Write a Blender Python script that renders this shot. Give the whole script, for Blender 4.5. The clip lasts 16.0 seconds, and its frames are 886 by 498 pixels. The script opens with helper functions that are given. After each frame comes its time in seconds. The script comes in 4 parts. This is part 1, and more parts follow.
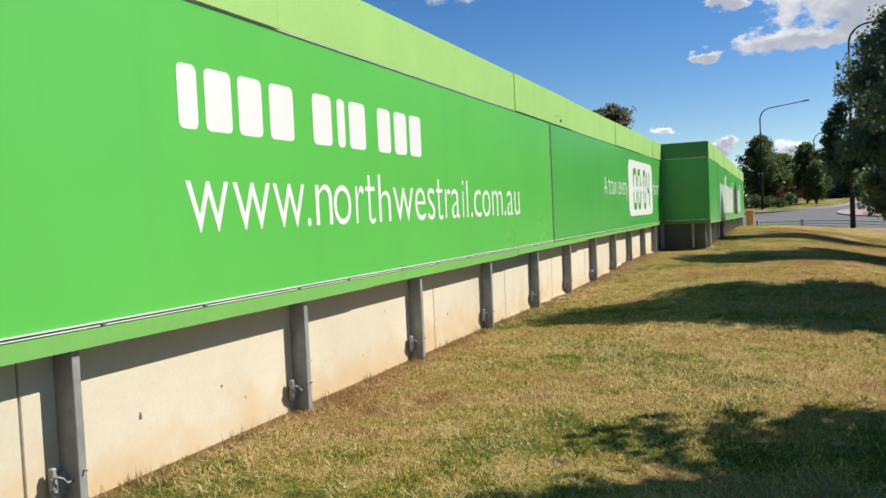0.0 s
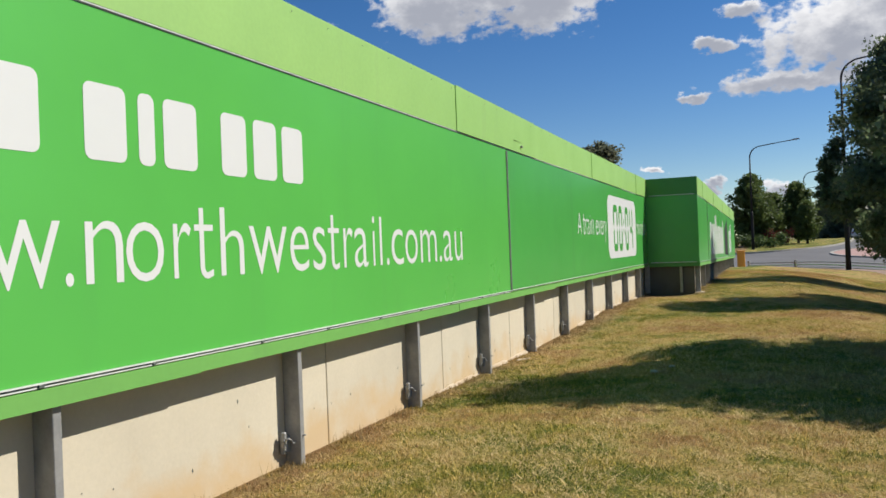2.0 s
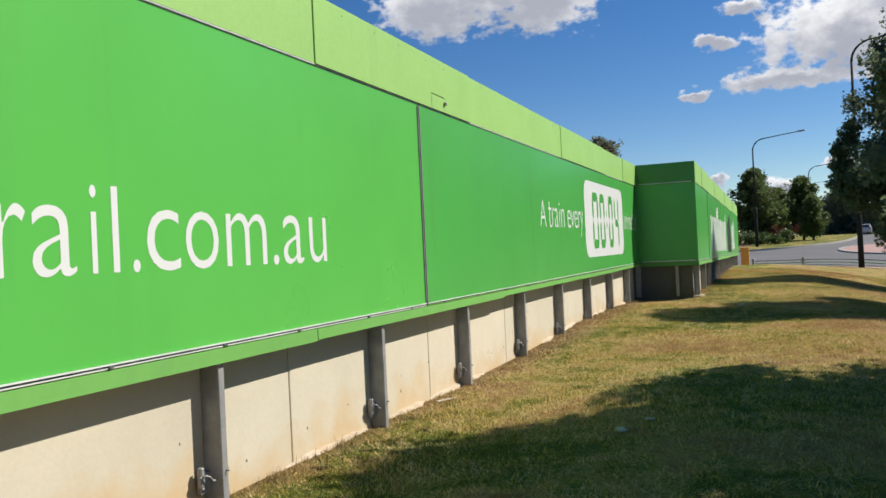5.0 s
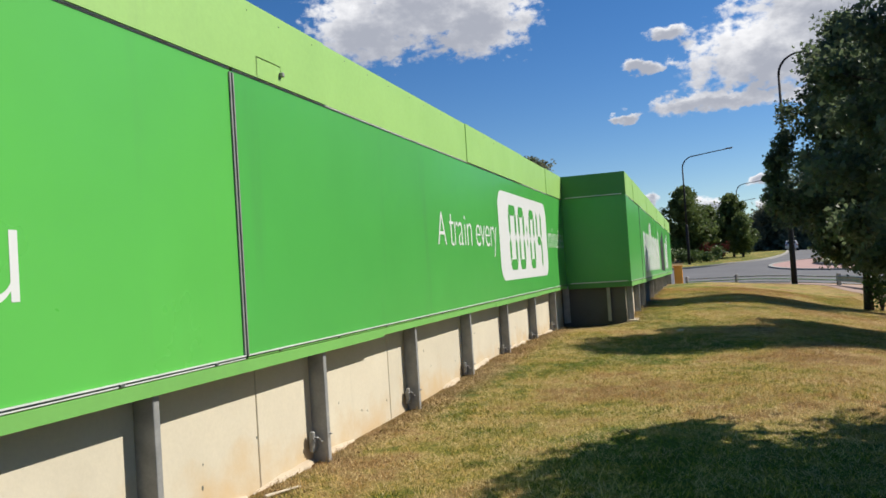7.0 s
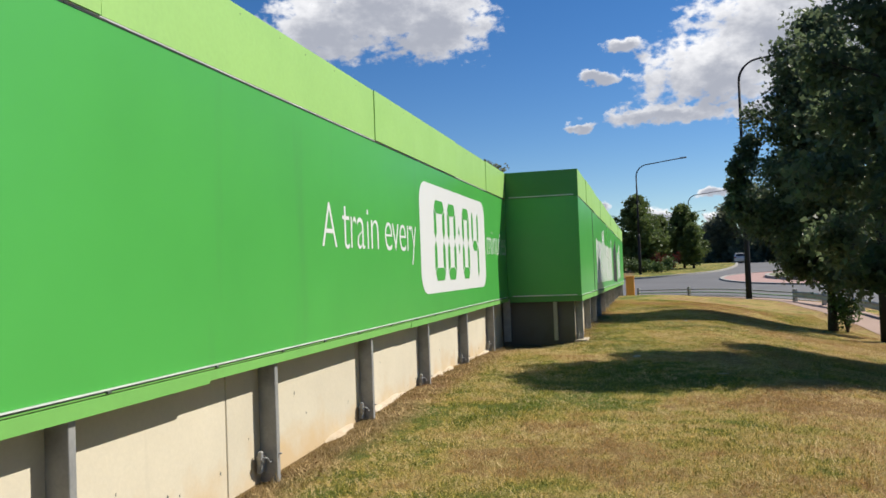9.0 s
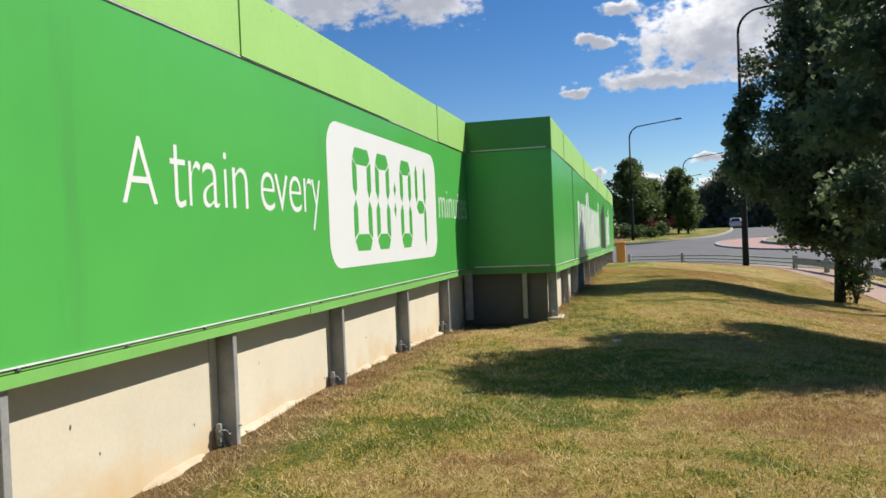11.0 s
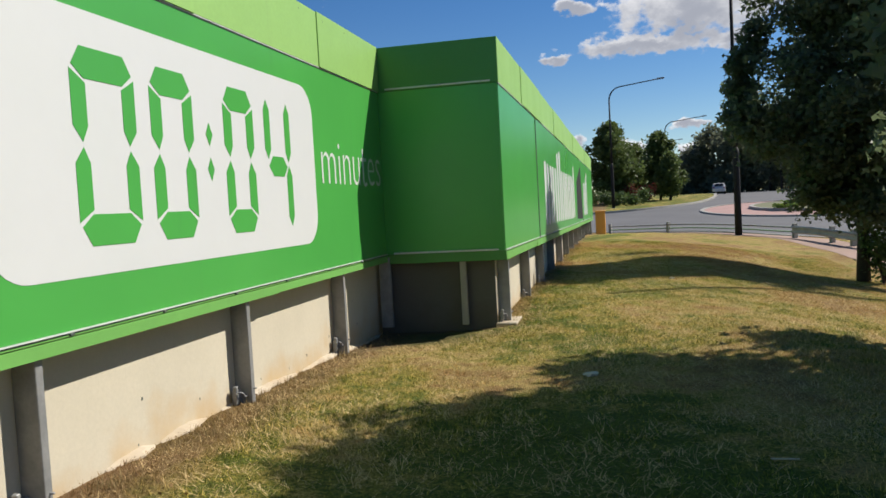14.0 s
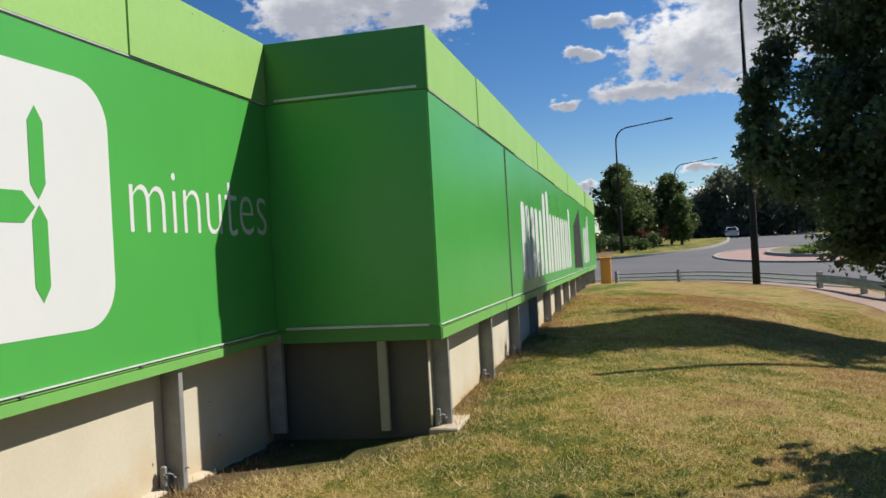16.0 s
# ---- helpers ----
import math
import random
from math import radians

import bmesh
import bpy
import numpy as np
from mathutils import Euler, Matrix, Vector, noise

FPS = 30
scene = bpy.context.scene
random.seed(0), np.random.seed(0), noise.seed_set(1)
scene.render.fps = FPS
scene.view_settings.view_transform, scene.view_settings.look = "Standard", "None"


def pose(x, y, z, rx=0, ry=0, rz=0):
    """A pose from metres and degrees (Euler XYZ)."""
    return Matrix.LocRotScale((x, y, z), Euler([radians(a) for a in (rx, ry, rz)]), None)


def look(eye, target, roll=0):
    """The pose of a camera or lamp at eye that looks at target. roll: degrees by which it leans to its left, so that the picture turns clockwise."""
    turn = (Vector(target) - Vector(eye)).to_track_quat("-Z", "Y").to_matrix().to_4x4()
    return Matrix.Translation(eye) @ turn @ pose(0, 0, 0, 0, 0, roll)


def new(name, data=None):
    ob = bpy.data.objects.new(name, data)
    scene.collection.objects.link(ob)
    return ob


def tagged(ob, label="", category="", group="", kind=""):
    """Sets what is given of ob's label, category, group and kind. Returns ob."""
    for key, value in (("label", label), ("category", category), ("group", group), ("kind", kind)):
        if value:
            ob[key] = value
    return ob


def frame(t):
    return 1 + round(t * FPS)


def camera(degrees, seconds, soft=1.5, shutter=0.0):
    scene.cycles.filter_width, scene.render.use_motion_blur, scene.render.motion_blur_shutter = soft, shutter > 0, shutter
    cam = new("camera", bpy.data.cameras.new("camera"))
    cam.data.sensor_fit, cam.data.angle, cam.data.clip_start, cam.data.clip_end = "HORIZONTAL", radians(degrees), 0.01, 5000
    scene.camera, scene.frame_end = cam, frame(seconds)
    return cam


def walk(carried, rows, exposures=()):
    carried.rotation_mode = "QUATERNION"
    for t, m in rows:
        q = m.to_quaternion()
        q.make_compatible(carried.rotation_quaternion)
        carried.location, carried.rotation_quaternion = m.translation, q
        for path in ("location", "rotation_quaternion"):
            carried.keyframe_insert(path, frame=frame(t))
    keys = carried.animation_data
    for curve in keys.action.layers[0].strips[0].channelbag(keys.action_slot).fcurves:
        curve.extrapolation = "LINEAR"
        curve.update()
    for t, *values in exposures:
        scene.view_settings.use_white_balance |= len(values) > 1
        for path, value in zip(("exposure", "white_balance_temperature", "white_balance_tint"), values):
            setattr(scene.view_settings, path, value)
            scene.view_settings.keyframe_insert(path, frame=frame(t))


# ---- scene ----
cam = camera(58.6, 16.0, 1.6)
PATH = [
    (0, (0.056, 0.89, 1.56), (-0.727, 2.728, 1.476), -2.6),
    (0.5, (-0.02, 1.567, 1.608), (-0.774, 3.417, 1.52), -2.4),
    (1, (0.023, 2.232, 1.618), (-0.764, 4.069, 1.527), -2.3),
    (1.5, (-0.109, 2.89, 1.614), (-0.907, 4.723, 1.562), -2.3),
    (2, (-0.123, 3.498, 1.631), (-0.882, 5.348, 1.639), -2.2),
    (2.5, (-0.179, 4.078, 1.595), (-0.895, 5.945, 1.604), -2.8),
    (3, (-0.236, 4.678, 1.628), (-0.87, 6.574, 1.569), -2.5),
    (3.5, (-0.201, 5.287, 1.624), (-0.898, 7.161, 1.584), -2.2),
    (3.7, (-0.234, 5.53, 1.614), (-0.944, 7.399, 1.61), -1.8),
    (5.8, (-0.37, 8.286, 1.536), (-1.154, 10.126, 1.556), -3.2),
    (6, (-0.428, 8.579, 1.537), (-1.201, 10.423, 1.578), -3.1),
    (6.5, (-0.48, 9.143, 1.568), (-1.153, 11.025, 1.636), -3.5),
    (7, (-0.486, 9.749, 1.541), (-1.101, 11.652, 1.598), -3.7),
    (7.5, (-0.573, 10.41, 1.602), (-1.097, 12.34, 1.618), -2.8),
    (8, (-0.569, 11.064, 1.614), (-1.077, 12.998, 1.644), -2.1),
    (8.5, (-0.712, 11.807, 1.609), (-1.209, 13.743, 1.68), -2.1),
    (10.8, (-0.577, 14.88, 1.632), (-1.103, 16.809, 1.599), -2.1),
    (11, (-0.544, 15.161, 1.596), (-1.036, 17.1, 1.568), -2.3),
    (11.5, (-0.534, 15.814, 1.573), (-0.959, 17.768, 1.516), -2.7),
    (12, (-0.615, 16.534, 1.604), (-0.984, 18.498, 1.52), -3.0),
    (12.5, (-0.633, 17.197, 1.598), (-1.001, 19.159, 1.478), -4.2),
    (13, (-0.683, 17.968, 1.593), (-0.996, 19.939, 1.469), -4.4),
    (13.5, (-0.635, 18.709, 1.589), (-1.035, 20.665, 1.469), -4.2),
    (14, (-0.616, 19.528, 1.611), (-1.065, 21.474, 1.504), -3.1),
    (14.5, (-0.506, 20.28, 1.619), (-0.942, 22.23, 1.528), -2.6),
    (15, (-0.427, 21.109, 1.631), (-0.822, 23.068, 1.554), -2.7),
    (15.5, (-0.33, 21.901, 1.637), (-0.75, 23.856, 1.593), -2.7),
    (16, (-0.367, 22.653, 1.676), (-0.839, 24.596, 1.682), -3.2),
]
walk(cam, [(t, look(eye, target, roll)) for t, eye, target, roll in PATH], [(0, 0.6), (0.5, 0.47), (1.2, 0.45), (2.2, 0.36), (3.4, 0.44), (6, 0.46), (11, 0.57), (12.2, 0.62), (13.0, 0.60), (13.6, 0.47), (14.2, 0.35), (15, 0.35), (16, 0.38)])

# ---- sun, sky and exposure ----
SUN = Vector((1.58, 1.05, 1.9)).normalized()
sun_el, sun_az = math.asin(SUN.z), math.atan2(SUN.x, SUN.y)
sun = new("sun", bpy.data.lights.new("sun", "SUN"))
sun.data.energy, sun.data.angle, sun.data.color = 5.2, radians(0.5), (1.0, 0.94, 0.85)
sun.matrix_world = look(SUN * 60, (0, 0, 0))

world = bpy.data.worlds.new("sky")
scene.world = world
world.use_nodes = True


def wire(tree, kind, inputs=(), operation="", data_type="", interpolation_type="", use_clamp=False):
    """A node with its settings and inputs (a value, or another node's output)."""
    n = tree.nodes.new(kind)
    if operation:
        n.operation = operation
    if data_type:
        n.data_type = data_type
    if interpolation_type:
        n.interpolation_type = interpolation_type
    if use_clamp:
        n.use_clamp = True
    for key, value in dict(inputs).items():
        if isinstance(value, bpy.types.NodeSocket):
            tree.links.new(value, n.inputs[key])
        else:
            n.inputs[key].default_value = value
    return n


def calc(tree, op, a, b=0.0, c=None, clamp=False):
    ins = {0: a, 1: b}
    if c is not None:
        ins[2] = c
    return wire(tree, "ShaderNodeMath", ins, operation=op, use_clamp=clamp).outputs[0]


def ramp(tree, fac, stops):
    n = wire(tree, "ShaderNodeValToRGB", {0: fac})
    e = n.color_ramp.elements
    while len(e) < len(stops):
        e.new(0.5)
    for el, (pos, col) in zip(e, stops):
        el.position, el.color = pos, (*col, 1) if len(col) == 3 else col
    return n.outputs[0]


def fbm(tree, vec, scale, detail=4.0, rough=0.55):
    return wire(tree, "ShaderNodeTexNoise", {"Vector": vec, "Scale": scale, "Detail": detail, "Roughness": rough}).outputs[0]


def build_sky():
    t = world.node_tree
    t.nodes.clear()
    sky = wire(t, "ShaderNodeTexSky")
    sky.sky_type, sky.sun_disc, sky.sun_elevation, sky.sun_rotation = "NISHITA", False, sun_el, sun_az
    sky.air_density, sky.dust_density, sky.ozone_density = 0.9, 0.0, 3.0
    co = wire(t, "ShaderNodeTexCoord").outputs["Generated"]
    sep = wire(t, "ShaderNodeSeparateXYZ", {0: co})
    az = calc(t, "MULTIPLY", calc(t, "ARCTAN2", sep.outputs[0], sep.outputs[1]), 57.2958)
    el = calc(t, "MULTIPLY", calc(t, "ARCSINE", sep.outputs[2]), 57.2958)
    # cumulus heaps: centre and radii in degrees of azimuth and elevation
    heaps = [(-18.5, 18.8, 8.4, 3.9), (-22.3, 17.2, 4.8, 2.5), (-14.6, 17.6, 5.2, 3.0), (-18, 22.5, 8.5, 4), (-34, 15, 5, 2),
             (5.0, 13.0, 6.2, 3.2), (9.5, 14.8, 7.0, 5.0), (2.0, 10.3, 5.8, 0.85), (7.8, 10.2, 1.9, 0.7), (-2.9, 13.2, 2.0, 0.55), (-0.8, 15.3, 1.8, 0.65), (-4.2, 9.9, 1.1, 0.45),
             (15, 15, 9, 6), (4.6, 4.8, 1.4, 0.35), (-2.8, 4.2, 0.8, 0.45), (-7.2, 5.0, 1.0, 0.3), (-3.4, 3.7, 0.9, 0.6), (0.8, 3.4, 1.2, 0.7), (4.6, 3.2, 0.8, 0.5),
             (62, 14, 9, 3), (-80, 17, 10, 4), (150, 15, 12, 4)]
    flat = wire(t, "ShaderNodeCombineXYZ", {0: az, 1: calc(t, "MULTIPLY", el, 1.5), 2: 0.0}).outputs[0]
    # billows: the outline is pushed about before the heaps are drawn
    warp = wire(t, "ShaderNodeTexNoise", {"Vector": flat, "Scale": 0.42, "Detail": 7.0, "Roughness": 0.62}).outputs[1]
    push = wire(t, "ShaderNodeSeparateXYZ", {0: warp})
    az = calc(t, "ADD", az, calc(t, "MULTIPLY", calc(t, "SUBTRACT", push.outputs[0], 0.5), 4.0))
    el = calc(t, "ADD", el, calc(t, "MULTIPLY", calc(t, "SUBTRACT", push.outputs[1], 0.5), 2.1))
    big, fine = fbm(t, flat, 0.22, 3.0, 0.55), fbm(t, flat, 0.8, 7.0, 0.58)
    dens, low = None, None
    for a, e, ra, re in heaps:
        dx = calc(t, "DIVIDE", calc(t, "SUBTRACT", az, a), ra)
        dy = calc(t, "DIVIDE", calc(t, "SUBTRACT", el, e), re)
        far = calc(t, "SQRT", calc(t, "ADD", calc(t, "MULTIPLY", dx, dx), calc(t, "MULTIPLY", dy, dy)))
        d = calc(t, "SUBTRACT", 1.0, far)
        # the flat, shaded base: how deep in the heap, and how far down
        s = calc(t, "SUBTRACT", d, calc(t, "MULTIPLY", dy, 0.55))
        dens = d if dens is None else calc(t, "MAXIMUM", dens, d)
        low = s if low is None else calc(t, "MAXIMUM", low, s)
    rough = calc(t, "ADD", calc(t, "MULTIPLY", calc(t, "SUBTRACT", big, 0.5), 0.7), calc(t, "MULTIPLY", calc(t, "SUBTRACT", fine, 0.5), 1.5))
    mass = calc(t, "ADD", dens, rough)
    cover = wire(t, "ShaderNodeMapRange", {0: mass, 1: 0.02, 2: 0.42, 3: 0.0, 4: 1.0}, interpolation_type="SMOOTHSTEP").outputs[0]
    swell = fbm(t, wire(t, "ShaderNodeVectorMath", {0: flat, 1: (31.0, 17.0, 5.0)}, operation="ADD").outputs[0], 0.30, 6.0, 0.6)
    deep = calc(t, "ADD", calc(t, "MULTIPLY", low, 0.95), calc(t, "MULTIPLY", calc(t, "SUBTRACT", swell, 0.5), 1.7))
    deep = calc(t, "ADD", deep, calc(t, "MULTIPLY", rough, 0.35))
    shade = wire(t, "ShaderNodeMapRange", {0: deep, 1: -0.15, 2: 0.95, 3: 0.0, 4: 1.0}, interpolation_type="SMOOTHSTEP").outputs[0]
    cloud = wire(t, "ShaderNodeMix", {0: shade, 6: (16.5, 16.5, 16.8, 1), 7: (6.9, 7.3, 8.5, 1)}, data_type="RGBA").outputs[2]
    blue = wire(t, "ShaderNodeHueSaturation", {"Hue": 0.507, "Saturation": 1.3, "Value": 1.68, "Color": sky.outputs[0]}).outputs[0]
    both = wire(t, "ShaderNodeMix", {0: cover, 6: blue, 7: cloud}, data_type="RGBA").outputs[2]
    bg = wire(t, "ShaderNodeBackground", {0: both, 1: 0.044})
    t.links.new(bg.outputs[0], wire(t, "ShaderNodeOutputWorld").inputs[0])


build_sky()


# ---- materials ----
def material(name, base, rough=0.7, metal=0.0, spread=0.25, scale=3.0, fine=60.0, bump=0.3, depth=0.004, second=None, mixing=0.5, per_piece=0.0, spec=0.5):
    """A procedural surface: two scales of colour variation, a second colour in patches, and fine relief."""
    m = bpy.data.materials.new(name)
    m.use_nodes = True
    t = m.node_tree
    t.nodes.clear()
    co = wire(t, "ShaderNodeTexCoord").outputs["Object"]
    geo = wire(t, "ShaderNodeNewGeometry").outputs["Position"]
    large, small = fbm(t, geo, scale, 5.0), fbm(t, geo, fine, 3.0)
    b = Vector(base)
    other = Vector(second) if second else b * 0.75
    fac = calc(t, "MULTIPLY", calc(t, "SUBTRACT", large, 1.0 - mixing - 0.22), 2.3, clamp=True)
    col = wire(t, "ShaderNodeMix", {0: fac, 6: (*b, 1), 7: (*other, 1)}, data_type="RGBA").outputs[2]
    val = calc(t, "ADD", 1.0 - spread / 2, calc(t, "MULTIPLY", small, spread))
    if per_piece:
        rnd = wire(t, "ShaderNodeObjectInfo").outputs["Random"]
        val = calc(t, "MULTIPLY", val, calc(t, "ADD", 1.0 - per_piece / 2, calc(t, "MULTIPLY", rnd, per_piece)))
    col = wire(t, "ShaderNodeHueSaturation", {"Value": val, "Color": col}).outputs[0]
    bs = wire(t, "ShaderNodeBsdfPrincipled", {"Base Color": col, "Metallic": metal, "Specular IOR Level": spec,
              "Roughness": calc(t, "ADD", rough - 0.08, calc(t, "MULTIPLY", large, 0.16), clamp=True)})
    if bump:
        bs_n = wire(t, "ShaderNodeBump", {"Strength": bump, "Distance": depth, "Height": small})
        t.links.new(bs_n.outputs[0], bs.inputs["Normal"])
    t.links.new(bs.outputs[0], wire(t, "ShaderNodeOutputMaterial").inputs[0])
    return m


def nodes_of(m):
    t = m.node_tree
    return t, next(n for n in t.nodes if n.type == "BSDF_PRINCIPLED")


PRINT = material("printed_green_vinyl", (0.098, 0.435, 0.072), 0.3, spread=0.15, scale=0.35, fine=1.1, bump=0.24, depth=0.01, second=(0.084, 0.395, 0.065))
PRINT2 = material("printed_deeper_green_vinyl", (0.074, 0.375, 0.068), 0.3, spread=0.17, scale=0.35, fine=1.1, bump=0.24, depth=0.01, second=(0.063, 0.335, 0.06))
CAP = material("light_green_painted_sheet", (0.29, 0.515, 0.135), 0.5, spread=0.16, scale=1.2, fine=25, bump=0.12, second=(0.255, 0.47, 0.12), per_piece=0.07)
# cap green darkened to hold the return face's shade
SHADECAP = material("shade_darkened_green_sheet", (0.062, 0.25, 0.05), 0.5, spread=0.1, scale=1.2, fine=25, bump=0.12, second=(0.07, 0.24, 0.045))
FASCIA = material("light_green_fascia_sheet", (0.16, 0.41, 0.092), 0.5, spread=0.14, scale=1.5, fine=18, bump=0.15, second=(0.14, 0.36, 0.08), per_piece=0.08)
WHITE = material("white_printed_vinyl", (0.63, 0.64, 0.63), 0.45, spread=0.05, scale=1.0, fine=8, bump=0.05, second=(0.60, 0.62, 0.60))
TRIM = material("white_trim_strip", (0.72, 0.74, 0.72), 0.4, spread=0.2, scale=4, fine=40, second=(0.5, 0.53, 0.5))
DARKTRIM = material("dark_joint_trim", (0.10, 0.12, 0.11), 0.5, spread=0.3, scale=5, fine=50)
STEEL = material("galvanised_steel", (0.33, 0.33, 0.32), 0.55, 0.25, spread=0.3, scale=6, fine=45, second=(0.22, 0.225, 0.22), per_piece=0.15)
PALE = material("pale_weathered_timber", (0.42, 0.38, 0.31), 0.8, spread=0.3, scale=4, fine=60, second=(0.33, 0.30, 0.25))


def concrete_material(name, base, stain):
    """Precast concrete with soft cloudy stains, pinholes and an ochre splash of soil along its foot."""
    m = material(name, base, 0.88, spread=0.14, scale=1.1, fine=38, bump=0.25, depth=0.003, second=tuple(v * 0.86 for v in base), mixing=0.45, per_piece=0.06)
    t, bs = nodes_of(m)
    col = bs.inputs["Base Color"].links[0].from_socket
    geo = wire(t, "ShaderNodeNewGeometry").outputs["Position"]
    z = wire(t, "ShaderNodeSeparateXYZ", {0: geo}).outputs[2]
    n = fbm(t, geo, 2.2, 5.0)
    up = wire(t, "ShaderNodeMapping", {"Vector": geo, "Scale": (9, 9, 0.5)}).outputs[0]
    runs = fbm(t, up, 1.0, 4.0, 0.6)
    splash = calc(t, "SUBTRACT", calc(t, "ADD", 0.30, calc(t, "MULTIPLY", calc(t, "SUBTRACT", n, 0.5), 1.1)), z)
    splash = calc(t, "MULTIPLY", splash, 2.6, clamp=True)
    col = wire(t, "ShaderNodeMix", {0: calc(t, "MULTIPLY", splash, 0.75), 6: col, 7: (*stain, 1)}, data_type="RGBA").outputs[2]
    streak = calc(t, "MULTIPLY", calc(t, "SUBTRACT", runs, 0.66), 2.0, clamp=True)
    col = wire(t, "ShaderNodeMix", {0: calc(t, "MULTIPLY", streak, 0.55), 6: col, 7: (*[v * 0.6 for v in base], 1)}, data_type="RGBA").outputs[2]
    t.links.new(col, bs.inputs["Base Color"])
    return m


# return wall concrete, its base darkened to paint in the shade
SHADECONC = concrete_material("shade_darkened_concrete", (0.13, 0.12, 0.103), (0.10, 0.085, 0.062))


def add_runs(m, amount):
    """Faint upright runs of dirt down a painted or printed face."""
    t, bs = nodes_of(m)
    col = bs.inputs["Base Color"].links[0].from_socket
    geo = wire(t, "ShaderNodeNewGeometry").outputs["Position"]
    n = fbm(t, wire(t, "ShaderNodeMapping", {"Vector": geo, "Scale": (2.2, 2.2, 0.22)}).outputs[0], 1.0, 5.0, 0.6)
    k = calc(t, "MULTIPLY", calc(t, "SUBTRACT", n, 0.60), 4.0, clamp=True)
    dirt = wire(t, "ShaderNodeHueSaturation", {"Value": 0.6, "Saturation": 0.85, "Color": col}).outputs[0]
    col = wire(t, "ShaderNodeMix", {0: calc(t, "MULTIPLY", k, amount), 6: col, 7: dirt}, data_type="RGBA").outputs[2]
    t.links.new(col, bs.inputs["Base Color"])


add_runs(PRINT, 0.3)
add_runs(PRINT2, 0.6)
add_runs(CAP, 0.5)
add_runs(FASCIA, 0.5)
CONC = concrete_material("precast_concrete", (0.565, 0.512, 0.392), (0.52, 0.365, 0.185))
FOOT = concrete_material("footing_concrete", (0.50, 0.435, 0.335), (0.40, 0.31, 0.20))
KERB = material("kerb_concrete", (0.34, 0.325, 0.29), 0.85, spread=0.25, scale=1.0, fine=30)
ASPHALT = material("asphalt", (0.115, 0.115, 0.117), 0.85, spread=0.35, scale=0.25, fine=40, second=(0.09, 0.09, 0.092), bump=0.4)
PATH_M = material("pink_paving", (0.33, 0.225, 0.175), 0.9, spread=0.3, scale=0.8, fine=18, second=(0.27, 0.185, 0.14))
BRICKRED = material("pink_brick_apron", (0.36, 0.225, 0.195), 0.85, spread=0.3, scale=0.6, fine=9, second=(0.31, 0.19, 0.165))
BLACKPOLE = material("dark_painted_pole", (0.018, 0.018, 0.019), 0.75, 0.0, spread=0.3, scale=3, fine=30, spec=0.25)
LAMPHEAD = material("grey_lamp_head", (0.16, 0.17, 0.18), 0.5, 0.3, spread=0.1)
BARK = material("bark", (0.075, 0.058, 0.045), 0.95, spread=0.6, scale=5, fine=30, bump=0.9, depth=0.02, second=(0.045, 0.036, 0.03))
ORANGE = material("faded_orange_plastic", (0.74, 0.36, 0.045), 0.55, spread=0.12, scale=2, fine=20, second=(0.68, 0.32, 0.05))
RAILM = material("weathered_grey_rail", (0.34, 0.36, 0.34), 0.6, 0.2, spread=0.25, scale=2, fine=30)
GREENRAIL = material("green_painted_rail", (0.22, 0.36, 0.18), 0.6, 0.0, spread=0.25, scale=2, fine=30)
POSTM = material("grey_barrier_post", (0.36, 0.35, 0.32), 0.85, spread=0.3, scale=5, fine=40)
EARTH = material("far_ground", (0.17, 0.16, 0.09), 0.95, spread=0.3, scale=0.05, fine=1.5, second=(0.10, 0.12, 0.05))


def leaf_material(name, a, b, rough=0.55, thin=0.32, gloss=0.35):
    """Leaves that differ one from another, a little light shining through them."""
    m = bpy.data.materials.new(name)
    m.use_nodes = True
    t = m.node_tree
    t.nodes.clear()
    rnd = wire(t, "ShaderNodeNewGeometry").outputs["Random Per Island"]
    n = fbm(t, wire(t, "ShaderNodeNewGeometry").outputs["Position"], 0.9, 3.0)
    fac = calc(t, "ADD", calc(t, "MULTIPLY", rnd, 0.6), calc(t, "MULTIPLY", n, 0.4), clamp=True)
    col = wire(t, "ShaderNodeMix", {0: fac, 6: (*a, 1), 7: (*b, 1)}, data_type="RGBA").outputs[2]
    bs = wire(t, "ShaderNodeBsdfPrincipled", {"Base Color": col, "Roughness": rough, "Specular IOR Level": gloss})
    tr = wire(t, "ShaderNodeBsdfTranslucent", {0: col})
    mix = wire(t, "ShaderNodeMixShader", {0: thin, 1: bs.outputs[0], 2: tr.outputs[0]})
    t.links.new(mix.outputs[0], wire(t, "ShaderNodeOutputMaterial").inputs[0])
    return m


LEAF = leaf_material("maple_like_leaves", (0.078, 0.104, 0.056), (0.14, 0.178, 0.088), 0.5, 0.57, 0.6)
LEAF_FAR = leaf_material("far_tree_leaves", (0.065, 0.10, 0.03), (0.16, 0.21, 0.06), 0.55, 0.42)
LEAF_GUM = leaf_material("gum_leaves", (0.11, 0.125, 0.085), (0.205, 0.22, 0.14), 0.6, 0.62)
LEAF_HEDGE = leaf_material("hedge_leaves", (0.05, 0.09, 0.025), (0.12, 0.17, 0.05))
LEAF_RED = leaf_material("red_leaves", (0.09, 0.022, 0.018), (0.17, 0.045, 0.03))
LEAF_LIME = leaf_material("lime_ground_cover", (0.12, 0.2, 0.03), (0.22, 0.3, 0.06))


